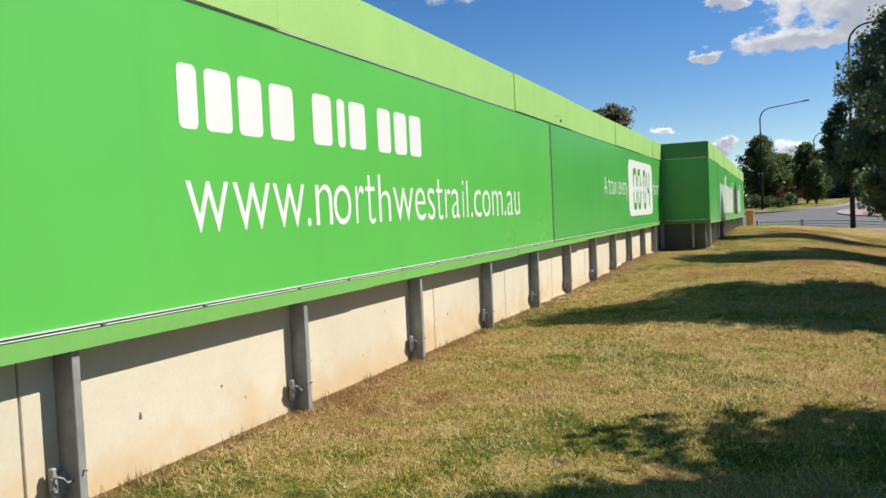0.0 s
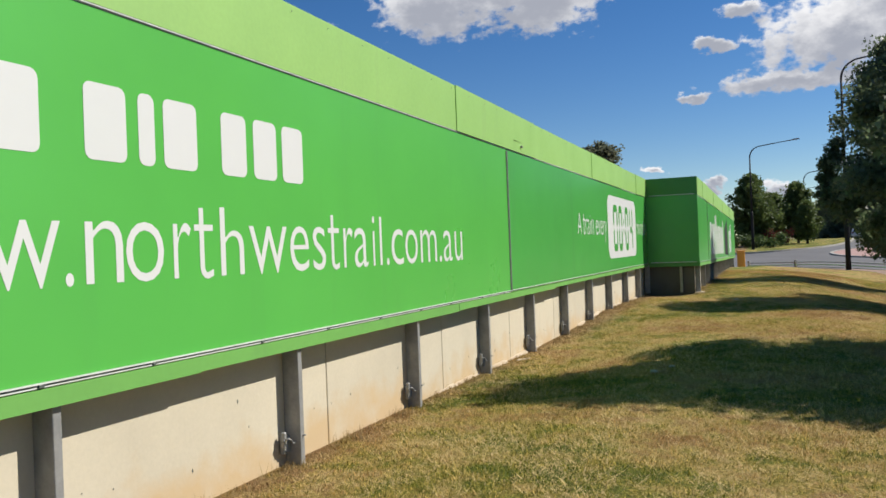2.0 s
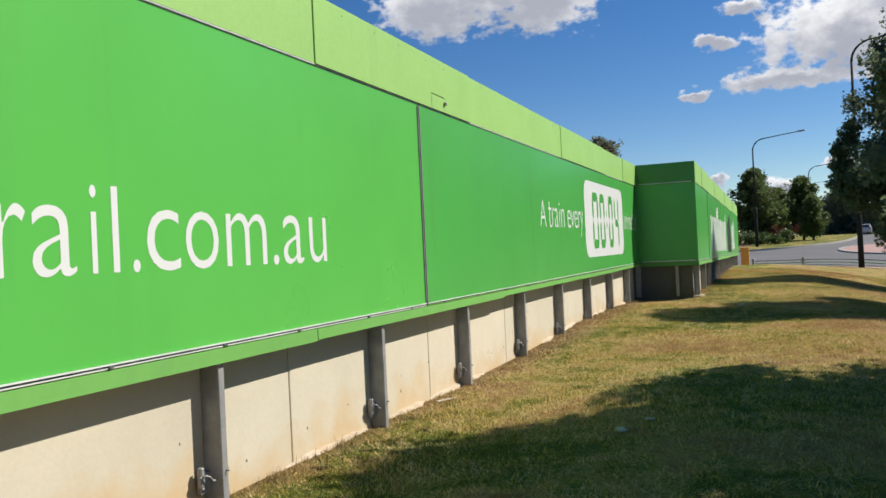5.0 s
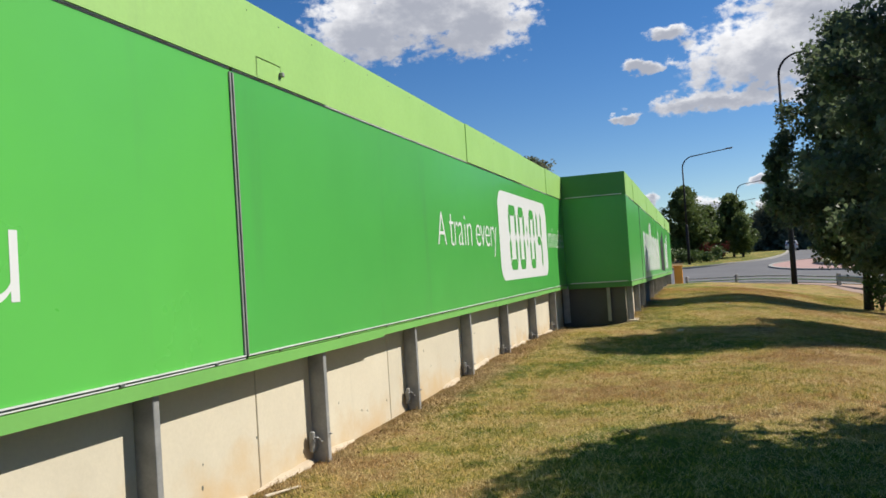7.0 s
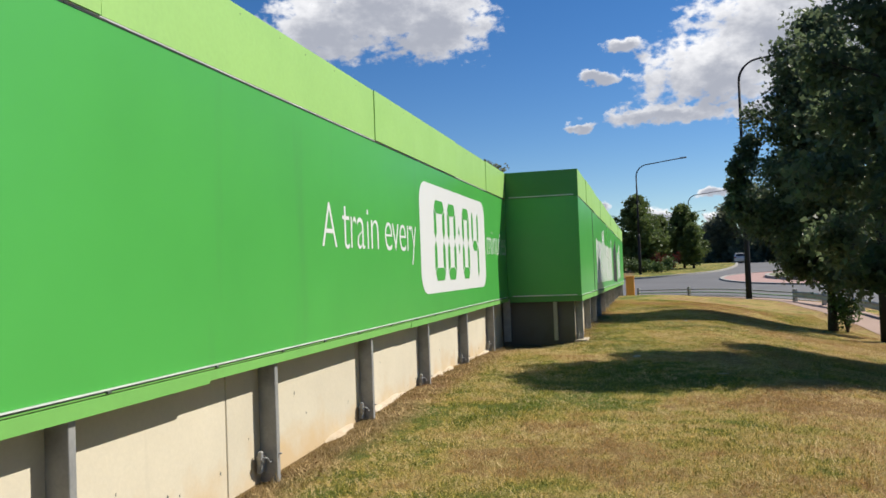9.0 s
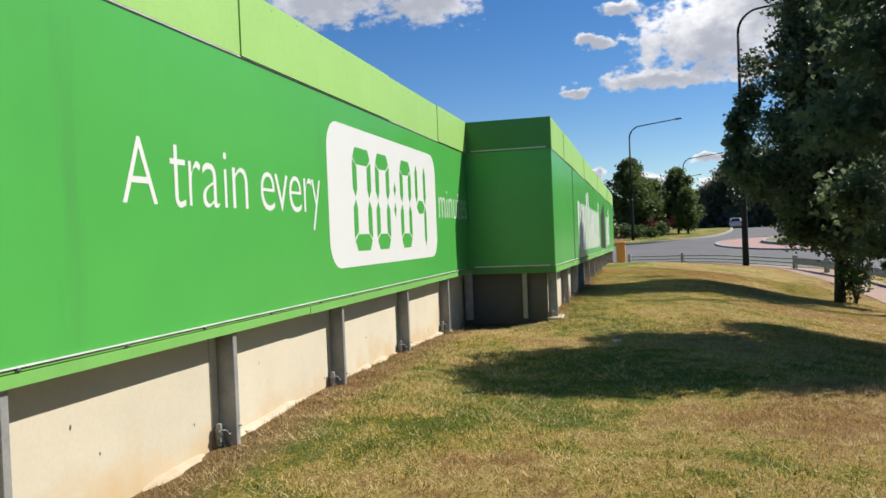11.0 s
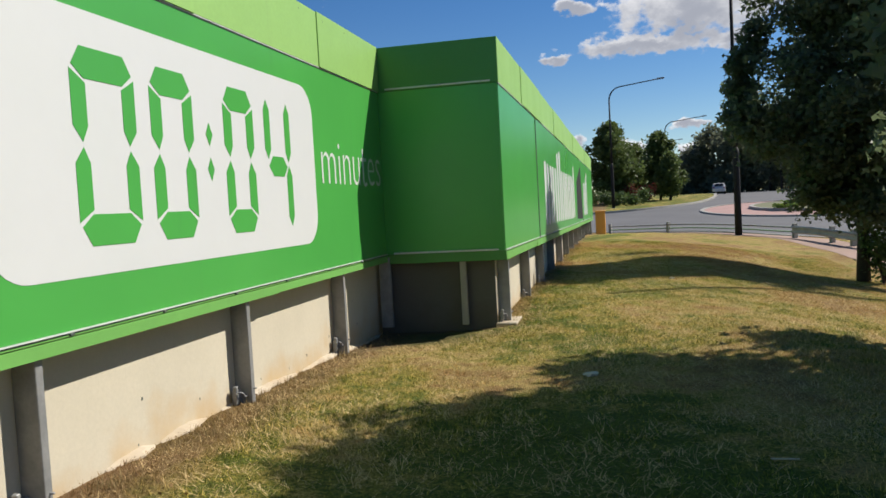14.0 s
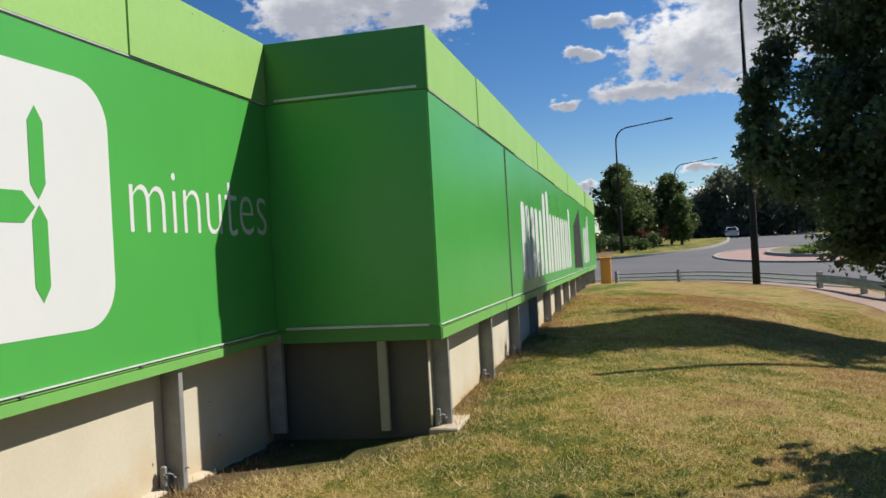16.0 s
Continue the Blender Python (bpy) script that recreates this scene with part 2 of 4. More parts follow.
def grass_material(name, blades, lush=0.0):
    """Mown, half-dried lawn: straw, olive and bare-brown patches at two scales."""
    m = bpy.data.materials.new(name)
    m.use_nodes = True
    t = m.node_tree
    t.nodes.clear()
    geo = wire(t, "ShaderNodeNewGeometry").outputs["Position"]
    flat = wire(t, "ShaderNodeVectorMath", {0: geo, 1: (1, 1, 0)}, operation="MULTIPLY").outputs[0]
    wide, mid, tiny = fbm(t, flat, 0.35, 4.0), fbm(t, flat, 2.4, 6.0, 0.74), fbm(t, flat, 30.0, 5.0, 0.78)
    dry = calc(t, "ADD", calc(t, "MULTIPLY", wide, 2.9), calc(t, "MULTIPLY", mid, 2.3))
    # greener towards the step in the hoarding, parched again on the crest beyond it
    along_y = wire(t, "ShaderNodeSeparateXYZ", {0: geo}).outputs[1]
    greener = wire(t, "ShaderNodeMapRange", {0: along_y, 1: 12.0, 2: 24.0, 3: 0.06, 4: -0.05}).outputs[0]
    parched = wire(t, "ShaderNodeMapRange", {0: along_y, 1: 31.0, 2: 40.0, 3: 0.0, 4: 0.11}).outputs[0]
    dry = calc(t, "ADD", dry, calc(t, "ADD", greener, parched))
    # thin, trodden turf with brown soil showing round the trees
    along_x = wire(t, "ShaderNodeSeparateXYZ", {0: geo}).outputs[0]
    trodden = calc(t, "MULTIPLY", wire(t, "ShaderNodeMapRange", {0: along_x, 1: -0.8, 2: 2.0, 3: 0.0, 4: 0.20}).outputs[0], wire(t, "ShaderNodeMapRange", {0: along_y, 1: 15.0, 2: 20.0, 3: 0.0, 4: 1.0}).outputs[0])
    dry = calc(t, "ADD", dry, trodden)
    dry = calc(t, "ADD", dry, calc(t, "MULTIPLY", calc(t, "SUBTRACT", tiny, 0.5), 0.95))
    if blades:
        rnd = wire(t, "ShaderNodeNewGeometry").outputs["Random Per Island"]
        dry = calc(t, "ADD", dry, calc(t, "MULTIPLY", calc(t, "SUBTRACT", rnd, 0.5), 0.5))
    if blades:
        shine = calc(t, "ADD", calc(t, "MULTIPLY", tiny, 0.9), calc(t, "MULTIPLY", calc(t, "POWER", rnd, 2.0), 1.15))
    else:
        shine = calc(t, "MAXIMUM", calc(t, "ADD", -0.75, calc(t, "MULTIPLY", tiny, 3.3)), 0.22)
    k = 1.36 if blades else 0.86
    col = ramp(t, calc(t, "SUBTRACT", dry, 2.195 + lush), [(0.10, (0.12 * k, 0.145 * k, 0.02 * k)), (0.30, (0.232 * k, 0.212 * k, 0.036 * k)), (0.46, (0.325 * k, 0.255 * k, 0.062 * k)), (0.62, (0.43 * k, 0.315 * k, 0.108 * k)), (0.88, (0.30 * k, 0.18 * k, 0.068 * k))])
    col = wire(t, "ShaderNodeHueSaturation", {"Value": shine, "Color": col}).outputs[0]
    # worn brown soil beside the wall
    x = wire(t, "ShaderNodeSeparateXYZ", {0: geo})
    y = x.outputs[1]
    foot = wire(t, "ShaderNodeMapRange", {0: y, 1: 29.5, 2: 29.6, 3: -3.75, 4: -2.2}).outputs[0]
    off = calc(t, "SUBTRACT", x.outputs[0], foot)
    worn = wire(t, "ShaderNodeMapRange", {0: calc(t, "ABSOLUTE", calc(t, "SUBTRACT", y, 23.5)), 1: 3.0, 2: 8.0, 3: 0.30, 4: -0.06}).outputs[0]
    bare = calc(t, "MULTIPLY", calc(t, "SUBTRACT", calc(t, "ADD", worn, calc(t, "MULTIPLY", mid, 0.62)), off), 2.6, clamp=True)
    col = wire(t, "ShaderNodeMix", {0: calc(t, "MULTIPLY", bare, 0.75), 6: col, 7: (0.205, 0.122, 0.062, 1)}, data_type="RGBA").outputs[2]
    # shade in the corner at the step, painted into the soil colour
    corner_shade = wire(t, "ShaderNodeMapRange", {0: calc(t, "ADD", calc(t, "ABSOLUTE", calc(t, "SUBTRACT", y, 29.2)), calc(t, "MULTIPLY", calc(t, "SUBTRACT", x.outputs[0], -3.3), 1.1)), 1: 1.65, 2: 0.5, 3: 0.0, 4: 0.6}).outputs[0]
    col = wire(t, "ShaderNodeMix", {0: corner_shade, 6: col, 7: (0.075, 0.057, 0.04, 1)}, data_type="RGBA").outputs[2]
    bs = wire(t, "ShaderNodeBsdfPrincipled", {"Base Color": col, "Roughness": 0.9, "Specular IOR Level": 0.2})
    if blades:
        tr = wire(t, "ShaderNodeBsdfTranslucent", {0: col})
        out = wire(t, "ShaderNodeMixShader", {0: 0.40, 1: bs.outputs[0], 2: tr.outputs[0]}).outputs[0]
    else:
        nb = wire(t, "ShaderNodeBump", {"Strength": 1.0, "Distance": 0.04, "Height": tiny})
        t.links.new(nb.outputs[0], bs.inputs["Normal"])
        out = bs.outputs[0]
    t.links.new(out, wire(t, "ShaderNodeOutputMaterial").inputs[0])
    return m


FARLAWN = grass_material("green_far_lawn", False, 0.46)
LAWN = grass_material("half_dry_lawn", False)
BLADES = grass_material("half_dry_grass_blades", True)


# ---- building helpers ----
def block(bm, x0, x1, y0, y1, z0, z1, bevel=0.0):
    """A box, its edges eased by bevel."""
    got = bmesh.ops.create_cube(bm, size=1.0, matrix=Matrix.Translation(((x0 + x1) / 2, (y0 + y1) / 2, (z0 + z1) / 2)) @ Matrix.Diagonal((abs(x1 - x0), abs(y1 - y0), abs(z1 - z0), 1)))
    if bevel:
        edges = list({e for v in got["verts"] for e in v.link_edges})
        bmesh.ops.bevel(bm, geom=edges, offset=bevel, segments=1, affect="EDGES")
    return bm


def tube(bm, points, radii, sides=10, caps=True):
    """A round tube through points, with a radius at each."""
    pts = [Vector(p) for p in points]
    rings = []
    for i, p in enumerate(pts):
        way = (pts[min(i + 1, len(pts) - 1)] - pts[max(i - 1, 0)]).normalized()
        a = way.cross(Vector((0.31, 0.95, 0.02))).normalized() if abs(way.y) < 0.9 else way.cross(Vector((1, 0, 0))).normalized()
        b = way.cross(a)
        r = radii[i] if isinstance(radii, (list, tuple)) else radii
        rings.append([bm.verts.new(p + (a * math.cos(2 * math.pi * k / sides) + b * math.sin(2 * math.pi * k / sides)) * r) for k in range(sides)])
    for lo, hi in zip(rings, rings[1:]):
        for k in range(sides):
            bm.faces.new((lo[k], lo[(k + 1) % sides], hi[(k + 1) % sides], hi[k]))
    if caps:
        bm.faces.new(rings[0][::-1])
        bm.faces.new(rings[-1])
    return bm


def mesh_of(name, bm, mat, smooth=False):
    bmesh.ops.recalc_face_normals(bm, faces=bm.faces[:])
    me = bpy.data.meshes.new(name)
    bm.to_mesh(me)
    bm.free()
    me.materials.append(mat)
    if smooth:
        me.polygons.foreach_set("use_smooth", [True] * len(me.polygons))
    return me


def part(name, bm, mat, parent, label="", smooth=False):
    """Links a bmesh (or a mesh) as one object under a thing or a part."""
    ob = new(name, mesh_of(name, bm, mat, smooth) if isinstance(bm, bmesh.types.BMesh) else bm)
    ob.parent = parent
    if parent:
        ob.matrix_parent_inverse = Matrix.Identity(4)
    return tagged(ob, label)


def thing(name, place, label, category, group="", kind="", turn=0.0):
    ob = new(name)
    ob.empty_display_size = 0.2
    ob.matrix_basis = pose(*place, 0, 0, turn)
    return tagged(ob, label, category, group, kind)


def quick(name, verts, faces, mat, smooth=False):
    me = bpy.data.meshes.new(name)
    me.from_pydata(verts, [], faces)
    me.materials.append(mat)
    if smooth:
        me.polygons.foreach_set("use_smooth", [True] * len(me.polygons))
    me.update()
    return me


def ease(a, b, t):
    t = np.clip((t - a) / (b - a), 0, 1)
    return t * t * (3 - 2 * t)


def ground_z(x, y):
    """Height of the lawn: level along the wall, falling towards the path and road, then rising beyond the roundabout."""
    x, y = np.asarray(x, float), np.asarray(y, float)
    fall = 0.8 - 0.35 * ease(40, 55, y)
    near = -fall * ease(0.3, 6.0, x) + 0.1 * ease(25, 36, y) * ease(-4, -1, -np.abs(x + 2))
    near = near + 0.035 * np.sin(x * 1.1 + y * 0.4) * np.sin(y * 0.75 - x * 0.3) * ease(-3.2, -1.5, x)
    by_wall = -0.065 * (1 - ease(17, 22, y)) + 0.06 * ease(19, 22.5, y) * (1 - ease(25, 28, y))
    by_wall = by_wall - 0.09 * ease(27.8, 29.0, y) * (1 - ease(29.9, 30.6, y)) * (1 - ease(-2.6, -1.6, x))
    near = near + by_wall * (1 - ease(-3.3, -1.2, x))
    far = -0.5 + 1.1 * np.clip((y - 66) / 24, 0, 1) + 0.02 * np.clip(y - 90, 0, 40) + 0.003 * np.clip(y - 130, 0, 400)
    k = ease(52, 66, y)
    return near * (1 - k) + far * k


def gz(x, y):
    return float(ground_z(x, y))


# ---- ground, lawns, road ----
W, B, BEND = -3.68, -2.10, 29.52       # faces of the two hoardings, and where the second one steps out


def sheet(name, rows, mat, lift, label, category="", kind="structure"):
    """A sheet over rows of (x, y) points, laid on the ground."""
    a = np.array(rows, float)
    n, m = a.shape[:2]
    z = ground_z(a[..., 0], a[..., 1]) + lift
    v = np.dstack([a, z]).reshape(-1, 3)
    f = [(i * m + j, i * m + j + 1, (i + 1) * m + j + 1, (i + 1) * m + j) for i in range(n - 1) for j in range(m - 1)]
    return tagged(new(name, quick(name, v.tolist(), f, mat, True)), label, category, kind=kind)


def along(points, step):
    """Points at even steps along a polyline rounded at its corners."""
    p = np.array(points, float)
    for _ in range(3):
        q = np.empty((2 * len(p), 2))
        q[0], q[-1] = p[0], p[-1]
        q[1:-1:2], q[2:-1:2] = 0.75 * p[:-1] + 0.25 * p[1:], 0.25 * p[:-1] + 0.75 * p[1:]
        p = q
    d = np.r_[0, np.cumsum(np.hypot(*np.diff(p, axis=0).T))]
    keep = np.r_[True, np.diff(d) > 1e-6]
    t = np.arange(0, d[-1], step)
    return np.c_[np.interp(t, d[keep], p[keep, 0]), np.interp(t, d[keep], p[keep, 1])]


coarse = np.r_[-3000, -1200, -500, np.arange(-200, -7, 8.0), np.arange(-6, 30, 1.0), np.arange(32, 201, 8.0), 500, 1200, 3000]
rows_far = [[(x, y) for x in coarse] for y in np.r_[-1500, -500, np.arange(-160, 28, 8.0), np.arange(28, 140, 1.0), np.arange(140, 300, 8.0), 500, 1200, 4000]]
sheet("ground", rows_far, ASPHALT, -0.13, "grey asphalt roads and ground reaching the horizon", "ground")

near_kerb = along([(9.6, -60), (9.6, 20), (9.4, 38), (9.0, 45), (8.4, 50), (7.2, 55), (5.2, 60), (2.6, 64.2), (-1, 67.3), (-9, 69.5), (-60, 72)], 0.5)
rows = []
for x, y in near_kerb:
    left = -60.0
    mid = min(x - 0.5, -5.0)
    xs = np.r_[left, (left + mid) / 2, np.linspace(mid, x, 46)]
    rows.append([(v, y) for v in xs])
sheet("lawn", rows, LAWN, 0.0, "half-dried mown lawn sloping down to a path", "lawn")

far_kerb = along([(-80, 84), (-10, 84.6), (-1.6, 86.2), (2.7, 90), (5.2, 95), (7.4, 102), (10.5, 120), (13, 150), (20, 260)], 1.0)
sheet("lawn", [[(v, y) for v in np.r_[-160, -60, -30, np.linspace(min(x - 1, -25), x, 14)]] for x, y in far_kerb], FARLAWN, 0.0, "green far lawn behind a pale kerb", "lawn")
right_kerb = along([(80, 79), (32, 82), (24, 88), (20, 100), (20.5, 125), (24, 160), (32, 260)], 1.0)
sheet("lawn", [[(v, y) for v in np.r_[np.linspace(x, max(x + 1, 40), 10), 90, 200]] for x, y in right_kerb], FARLAWN, 0.0, "far lawn under the woods", "lawn")


def kerb(line, name="kerb", label="pale concrete kerb along the lawn's edge", width=0.16, lift=0.03):
    bm = bmesh.new()
    d = np.gradient(line, axis=0)
    d /= np.hypot(*d.T)[:, None]
    side = np.c_[-d[:, 1], d[:, 0]]
    prev = None
    for (x, y), (u, w) in zip(line, side):
        z = gz(x, y)
        ring = [bm.verts.new(c) for c in ((x - u * width / 2, y - w * width / 2, z - 0.2), (x - u * width / 2, y - w * width / 2, z + lift), (x + u * width / 2, y + w * width / 2, z + lift), (x + u * width / 2, y + w * width / 2, z - 0.2))]
        if prev:
            for k in range(3):
                bm.faces.new((prev[k], prev[k + 1], ring[k + 1], ring[k]))
        prev = ring
    return tagged(part(name, bm, KERB, None), label, "kerb", kind="structure")


kerb(near_kerb[::2])
kerb(far_kerb, width=0.3)
kerb(right_kerb, width=0.3)

path_mid = along([(6.4, -60), (6.4, 30), (6.75, 37), (7.0, 44), (6.8, 50), (5.9, 55.5), (3.9, 60.2), (0.5, 64.3), (-6, 66.6), (-40, 69.5)], 0.6)
pd = np.gradient(path_mid, axis=0)
pd /= np.hypot(*pd.T)[:, None]
sheet("footpath", [[(x + pv * v, y - pu * v) for v in (-0.75, -0.35, 0, 0.35, 0.75)] for (x, y), (pu, pv) in zip(path_mid, pd)], PATH_M, 0.012, "pinkish paved footpath across the lawn", "path")


# ---- retaining wall ----
def wall_run(name, x_face, y0, y1, joints, label):
    """Precast slabs on edge with open joints in front of a backing wall."""
    bm = block(bmesh.new(), x_face - 0.22, x_face - 0.03, y0, y1, -0.6, 1.15)
    wall = part(name, bm, CONC, None)
    tagged(wall, label, "wall", kind="structure")
    edges = [y0] + [j for j in joints if y0 < j < y1] + [y1]
    for a, b in zip(edges, edges[1:]):
        p = bmesh.new()
        block(p, x_face - 0.026, x_face, a + 0.006, b - 0.006, -0.5, 1.12, 0.006)
        part("concrete_panel", p, CONC, wall)
    return wall


CW, CB = W - 0.175, B - 0.175
wall_run("wall_west", CW, -14.0, BEND + 0.2, [4.22 + 2.74 * k - (0.26 if k in (0, 1) else 0) for k in range(-6, 7)], "pale cream precast concrete retaining wall with ochre soil stains")
wall_run("wall_east", CB, BEND + 0.17, 60.2, [32.1 + 2.77 * k for k in range(11)], "pale cream precast concrete wall beneath the second hoarding")
# return wall: the darker concrete colour carries its shade
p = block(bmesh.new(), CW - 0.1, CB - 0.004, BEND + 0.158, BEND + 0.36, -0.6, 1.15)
tagged(part("wall_return", p, SHADECONC, None), "concrete return wall where the hoarding steps out, its shade in the colour", "wall", kind="structure")


def footing_lip(x_face, y0, y1, seed):
    """A crumbling lip of spilt footing concrete: a ragged low ledge, broken here and there."""
    r = random.Random(seed)
    bm, prev = bmesh.new(), None
    n = max(4, int((y1 - y0) / 0.07))
    for i in range(n + 1):
        y = y0 + (y1 - y0) * i / n
        end = min(1.0, 4 * i / n, 4 * (n - i) / n)
        w = ((0.05 if 14 < y < 29 else 0.03) + 0.035 * noise.noise(Vector((y * 1.7, seed, 0))) + r.uniform(-0.018, 0.022)) * (0.25 + 0.75 * end) + 0.012
        top = gz(x_face + 0.05, y) + ((0.03 if 14 < y < 29 else 0.02) + 0.014 * noise.noise(Vector((y * 2.3, seed, 4))) + r.uniform(-0.006, 0.008)) * end
        ring = [bm.verts.new(c) for c in ((x_face + 0.001, y, top - 0.2), (x_face + 0.001, y, top + 0.012), (x_face + w * 0.6, y + r.uniform(-0.012, 0.012), top), (x_face + w, y, top - 0.02), (x_face + w + 0.02, y, top - 0.2))]
        if prev:
            for k in range(4):
                bm.faces.new((prev[k], prev[k + 1], ring[k + 1], ring[k]))
        prev = ring
    tagged(part("footing", bm, FOOT, None), "rough broken concrete footing lip along the wall's foot", "footing", "footings along the wall", "structure")


rng = random.Random(5)
for x_face, y0, y1 in ((CW, 2.0, BEND), (CB, BEND + 0.3, 59.0)):
    y = y0
    while y < y1:
        length = rng.uniform(0.5, 2.2)
        if rng.random() < (0.9 if 14 < y < 30 else 0.22):
            footing_lip(x_face, y, min(y + length, y1), rng.randint(0, 999))
        y += length + (rng.uniform(0.02, 0.4) if 14 < y < 30 else rng.uniform(0.1, 0.9))


# ---- lettering helpers ----
def outline_of(text, bold):
    """The mesh of a piece of writing in the built-in font, and its points."""
    cu = bpy.data.curves.new("words", "FONT")
    cu.body, cu.extrude, cu.offset, cu.resolution_u = text, 0.0, bold, 4
    tmp = bpy.data.objects.new("words", cu)
    scene.collection.objects.link(tmp)
    bpy.context.view_layer.update()
    me = bpy.data.meshes.new_from_object(tmp.evaluated_get(bpy.context.evaluated_depsgraph_get()))
    bpy.data.objects.remove(tmp)
    bpy.data.curves.remove(cu)
    co = np.empty(3 * len(me.vertices), "f")
    me.vertices.foreach_get("co", co)
    return me, co.reshape(-1, 3)


SHORT = "acemnorsuvwxyz"


def plain_t(a, b, z0, zx, z1):
    """The outline of a t with a square-cut stem, a level bar and a hooked foot."""
    w = 0.125 * (zx - z0)
    s = a + 0.27 * (b - a)
    c, r = s + 1.75 * w, 1.75 * w
    hook = [(c - r * math.cos(radians(q)), z0 + r * (1 - math.sin(radians(q))) - 0.01) for q in (0, 30, 60, 90)]
    inner = [(c - (r - w) * math.cos(radians(q)), z0 + r - (r - w) * math.sin(radians(q)) - 0.01) for q in (90, 60, 30, 0)]
    bar = zx - 0.95 * w
    return ([(s, z1), (s, zx), (a, zx), (a, bar), (s, bar)] + hook + [(b - 0.004, z0 + 0.01), (b - 0.004, z0 + 0.01 + w)]
            + inner + [(s + w, bar), (b, bar), (b, zx), (s + w, zx), (s + w, z1)])


def lettering(text, face, y0, y1, z0, zx, z1, mat, parent, bold=0.0):
    """Letters on a face x = face, reading along +y between y0 and y1, on the base line z0; small letters reach
    up to zx and tall ones to z1. Each letter is a part."""
    _, whole = outline_of(text, bold)
    lo, hi = whole.min(0), whole.max(0)
    x_top, h_top = outline_of("x", bold)[1][:, 1].max(), outline_of("h", bold)[1][:, 1].max()
    for k, ch in enumerate(text):
        me, co = outline_of(ch, bold)
        _, so_far = outline_of(text[:k + 1], bold)
        x = co[:, 0] - co[:, 0].max() + so_far[:, 0].max()
        up = (zx - z0) / x_top if ch in SHORT else (z1 - z0) / (h_top if ch == "." else co[:, 1].max())
        out = np.empty_like(co)
        out[:, 0] = face + 0.0015
        out[:, 1] = y0 + (x - lo[0]) / (hi[0] - lo[0]) * (y1 - y0)
        out[:, 2] = z0 + co[:, 1] * up
        if ch == "t":
            part("letter", plate(face, plain_t(out[:, 1].min(), out[:, 1].max(), z0, zx, z1 - 0.012)), mat, parent)
            bpy.data.meshes.remove(me)
            continue
        me.vertices.foreach_set("co", out.ravel())
        me.update()
        me.materials.clear()
        me.materials.append(mat)
        me.name = "letter"
        part("letter", me, mat, parent)


def plate(face, outline, out=0.0012, thick=0.0008):
    """A thin flat shape on a face x = face, from (y, z) points."""
    bm = bmesh.new()
    back = [bm.verts.new((face + out - 0.0006, y, z)) for y, z in outline]
    front = [bm.verts.new((face + out + thick, y, z)) for y, z in outline]
    bm.faces.new(front)
    for i in range(len(outline)):
        j = (i + 1) % len(outline)
        bm.faces.new((back[i], back[j], front[j], front[i]))
    return bm


def rounded(y0, y1, z0, z1, r, steps=8):
    pts = []
    for cy, cz, a in ((y1 - r, z1 - r, 0), (y0 + r, z1 - r, 90), (y0 + r, z0 + r, 180), (y1 - r, z0 + r, 270)):
        pts += [(cy + r * math.cos(radians(a + 90 * k / steps)), cz + r * math.sin(radians(a + 90 * k / steps))) for k in range(steps + 1)]
    return pts


# ---- hoardings ----
Z0, Z1, Z2, ZF = 1.006, 3.141, 3.716, 0.89     # board bottom and top, cap top, fascia bottom


def post_mesh():
    """A cold-formed channel with folded lips, open towards the far side; its foot at the origin, 1 m high."""
    bm = bmesh.new()
    outline = [(-0.102, 0.026), (0.044, 0.026), (0.048, 0.03), (0.048, 0.082), (0.03, 0.082), (0.03, 0.077), (0.042, 0.077), (0.042, 0.032), (-0.096, 0.032), (-0.096, 0.082), (-0.102, 0.082)]
    lo = [bm.verts.new((x, y, 0)) for x, y in outline]
    hi = [bm.verts.new((x, y, 1)) for x, y in outline]
    for i in range(len(outline)):
        j = (i + 1) % len(outline)
        bm.faces.new((lo[i], lo[j], hi[j], hi[i]))
    bm.faces.new(lo[::-1])
    bm.faces.new(hi)
    return mesh_of("post", bm, STEEL)


def bracket_mesh():
    bm = bmesh.new()
    block(bm, -0.068, -0.03, -0.09, -0.055, -0.065, 0.065, 0.006)
    block(bm, -0.09, -0.052, -0.07, 0.028, -0.115, 0.02, 0.004)
    return mesh_of("bracket", bm, STEEL)


def hook_mesh():
    bm = bmesh.new()
    tube(bm, [(-0.045, -0.085, 0.0), (-0.02, -0.085, 0.012), (-0.004, -0.07, 0.014), (0.004, -0.045, 0.0), (0.004, -0.02, -0.03), (0.004, 0.03, -0.034)], 0.007, 6)
    tube(bm, [(0.03, 0.06, 0.02), (0.073, 0.066, 0.022)], 0.007, 6)
    tube(bm, [(-0.04, -0.09, 0.0), (-0.024, -0.09, 0.0)], 0.013, 6)
    return mesh_of("hook_bolt", bm, STEEL, True)


POST, BRACKET, HOOK = post_mesh(), bracket_mesh(), hook_mesh()


def steel_post(parent, x, y, foot, top, fitted=True, lower=0.155):
    ob = part("post", POST, None, parent)
    ob.matrix_basis = Matrix.Translation((x, y, foot)) @ Matrix.Diagonal((1, 1, top - foot, 1))
    if fitted:
        for me, nm in ((BRACKET, "bracket"), (HOOK, "hook_bolt")):
            b = part(nm, me, None, ob)
            b.matrix_basis = Matrix.Diagonal((1, 1, 1 / (top - foot), 1)) @ Matrix.Translation((0, 0, lower - foot))
    return ob


def strip(bm, face, y0, y1, z0, z1, out, back=0.01):
    return block(bm, face - back, face + out, y0, y1, z0, z1)


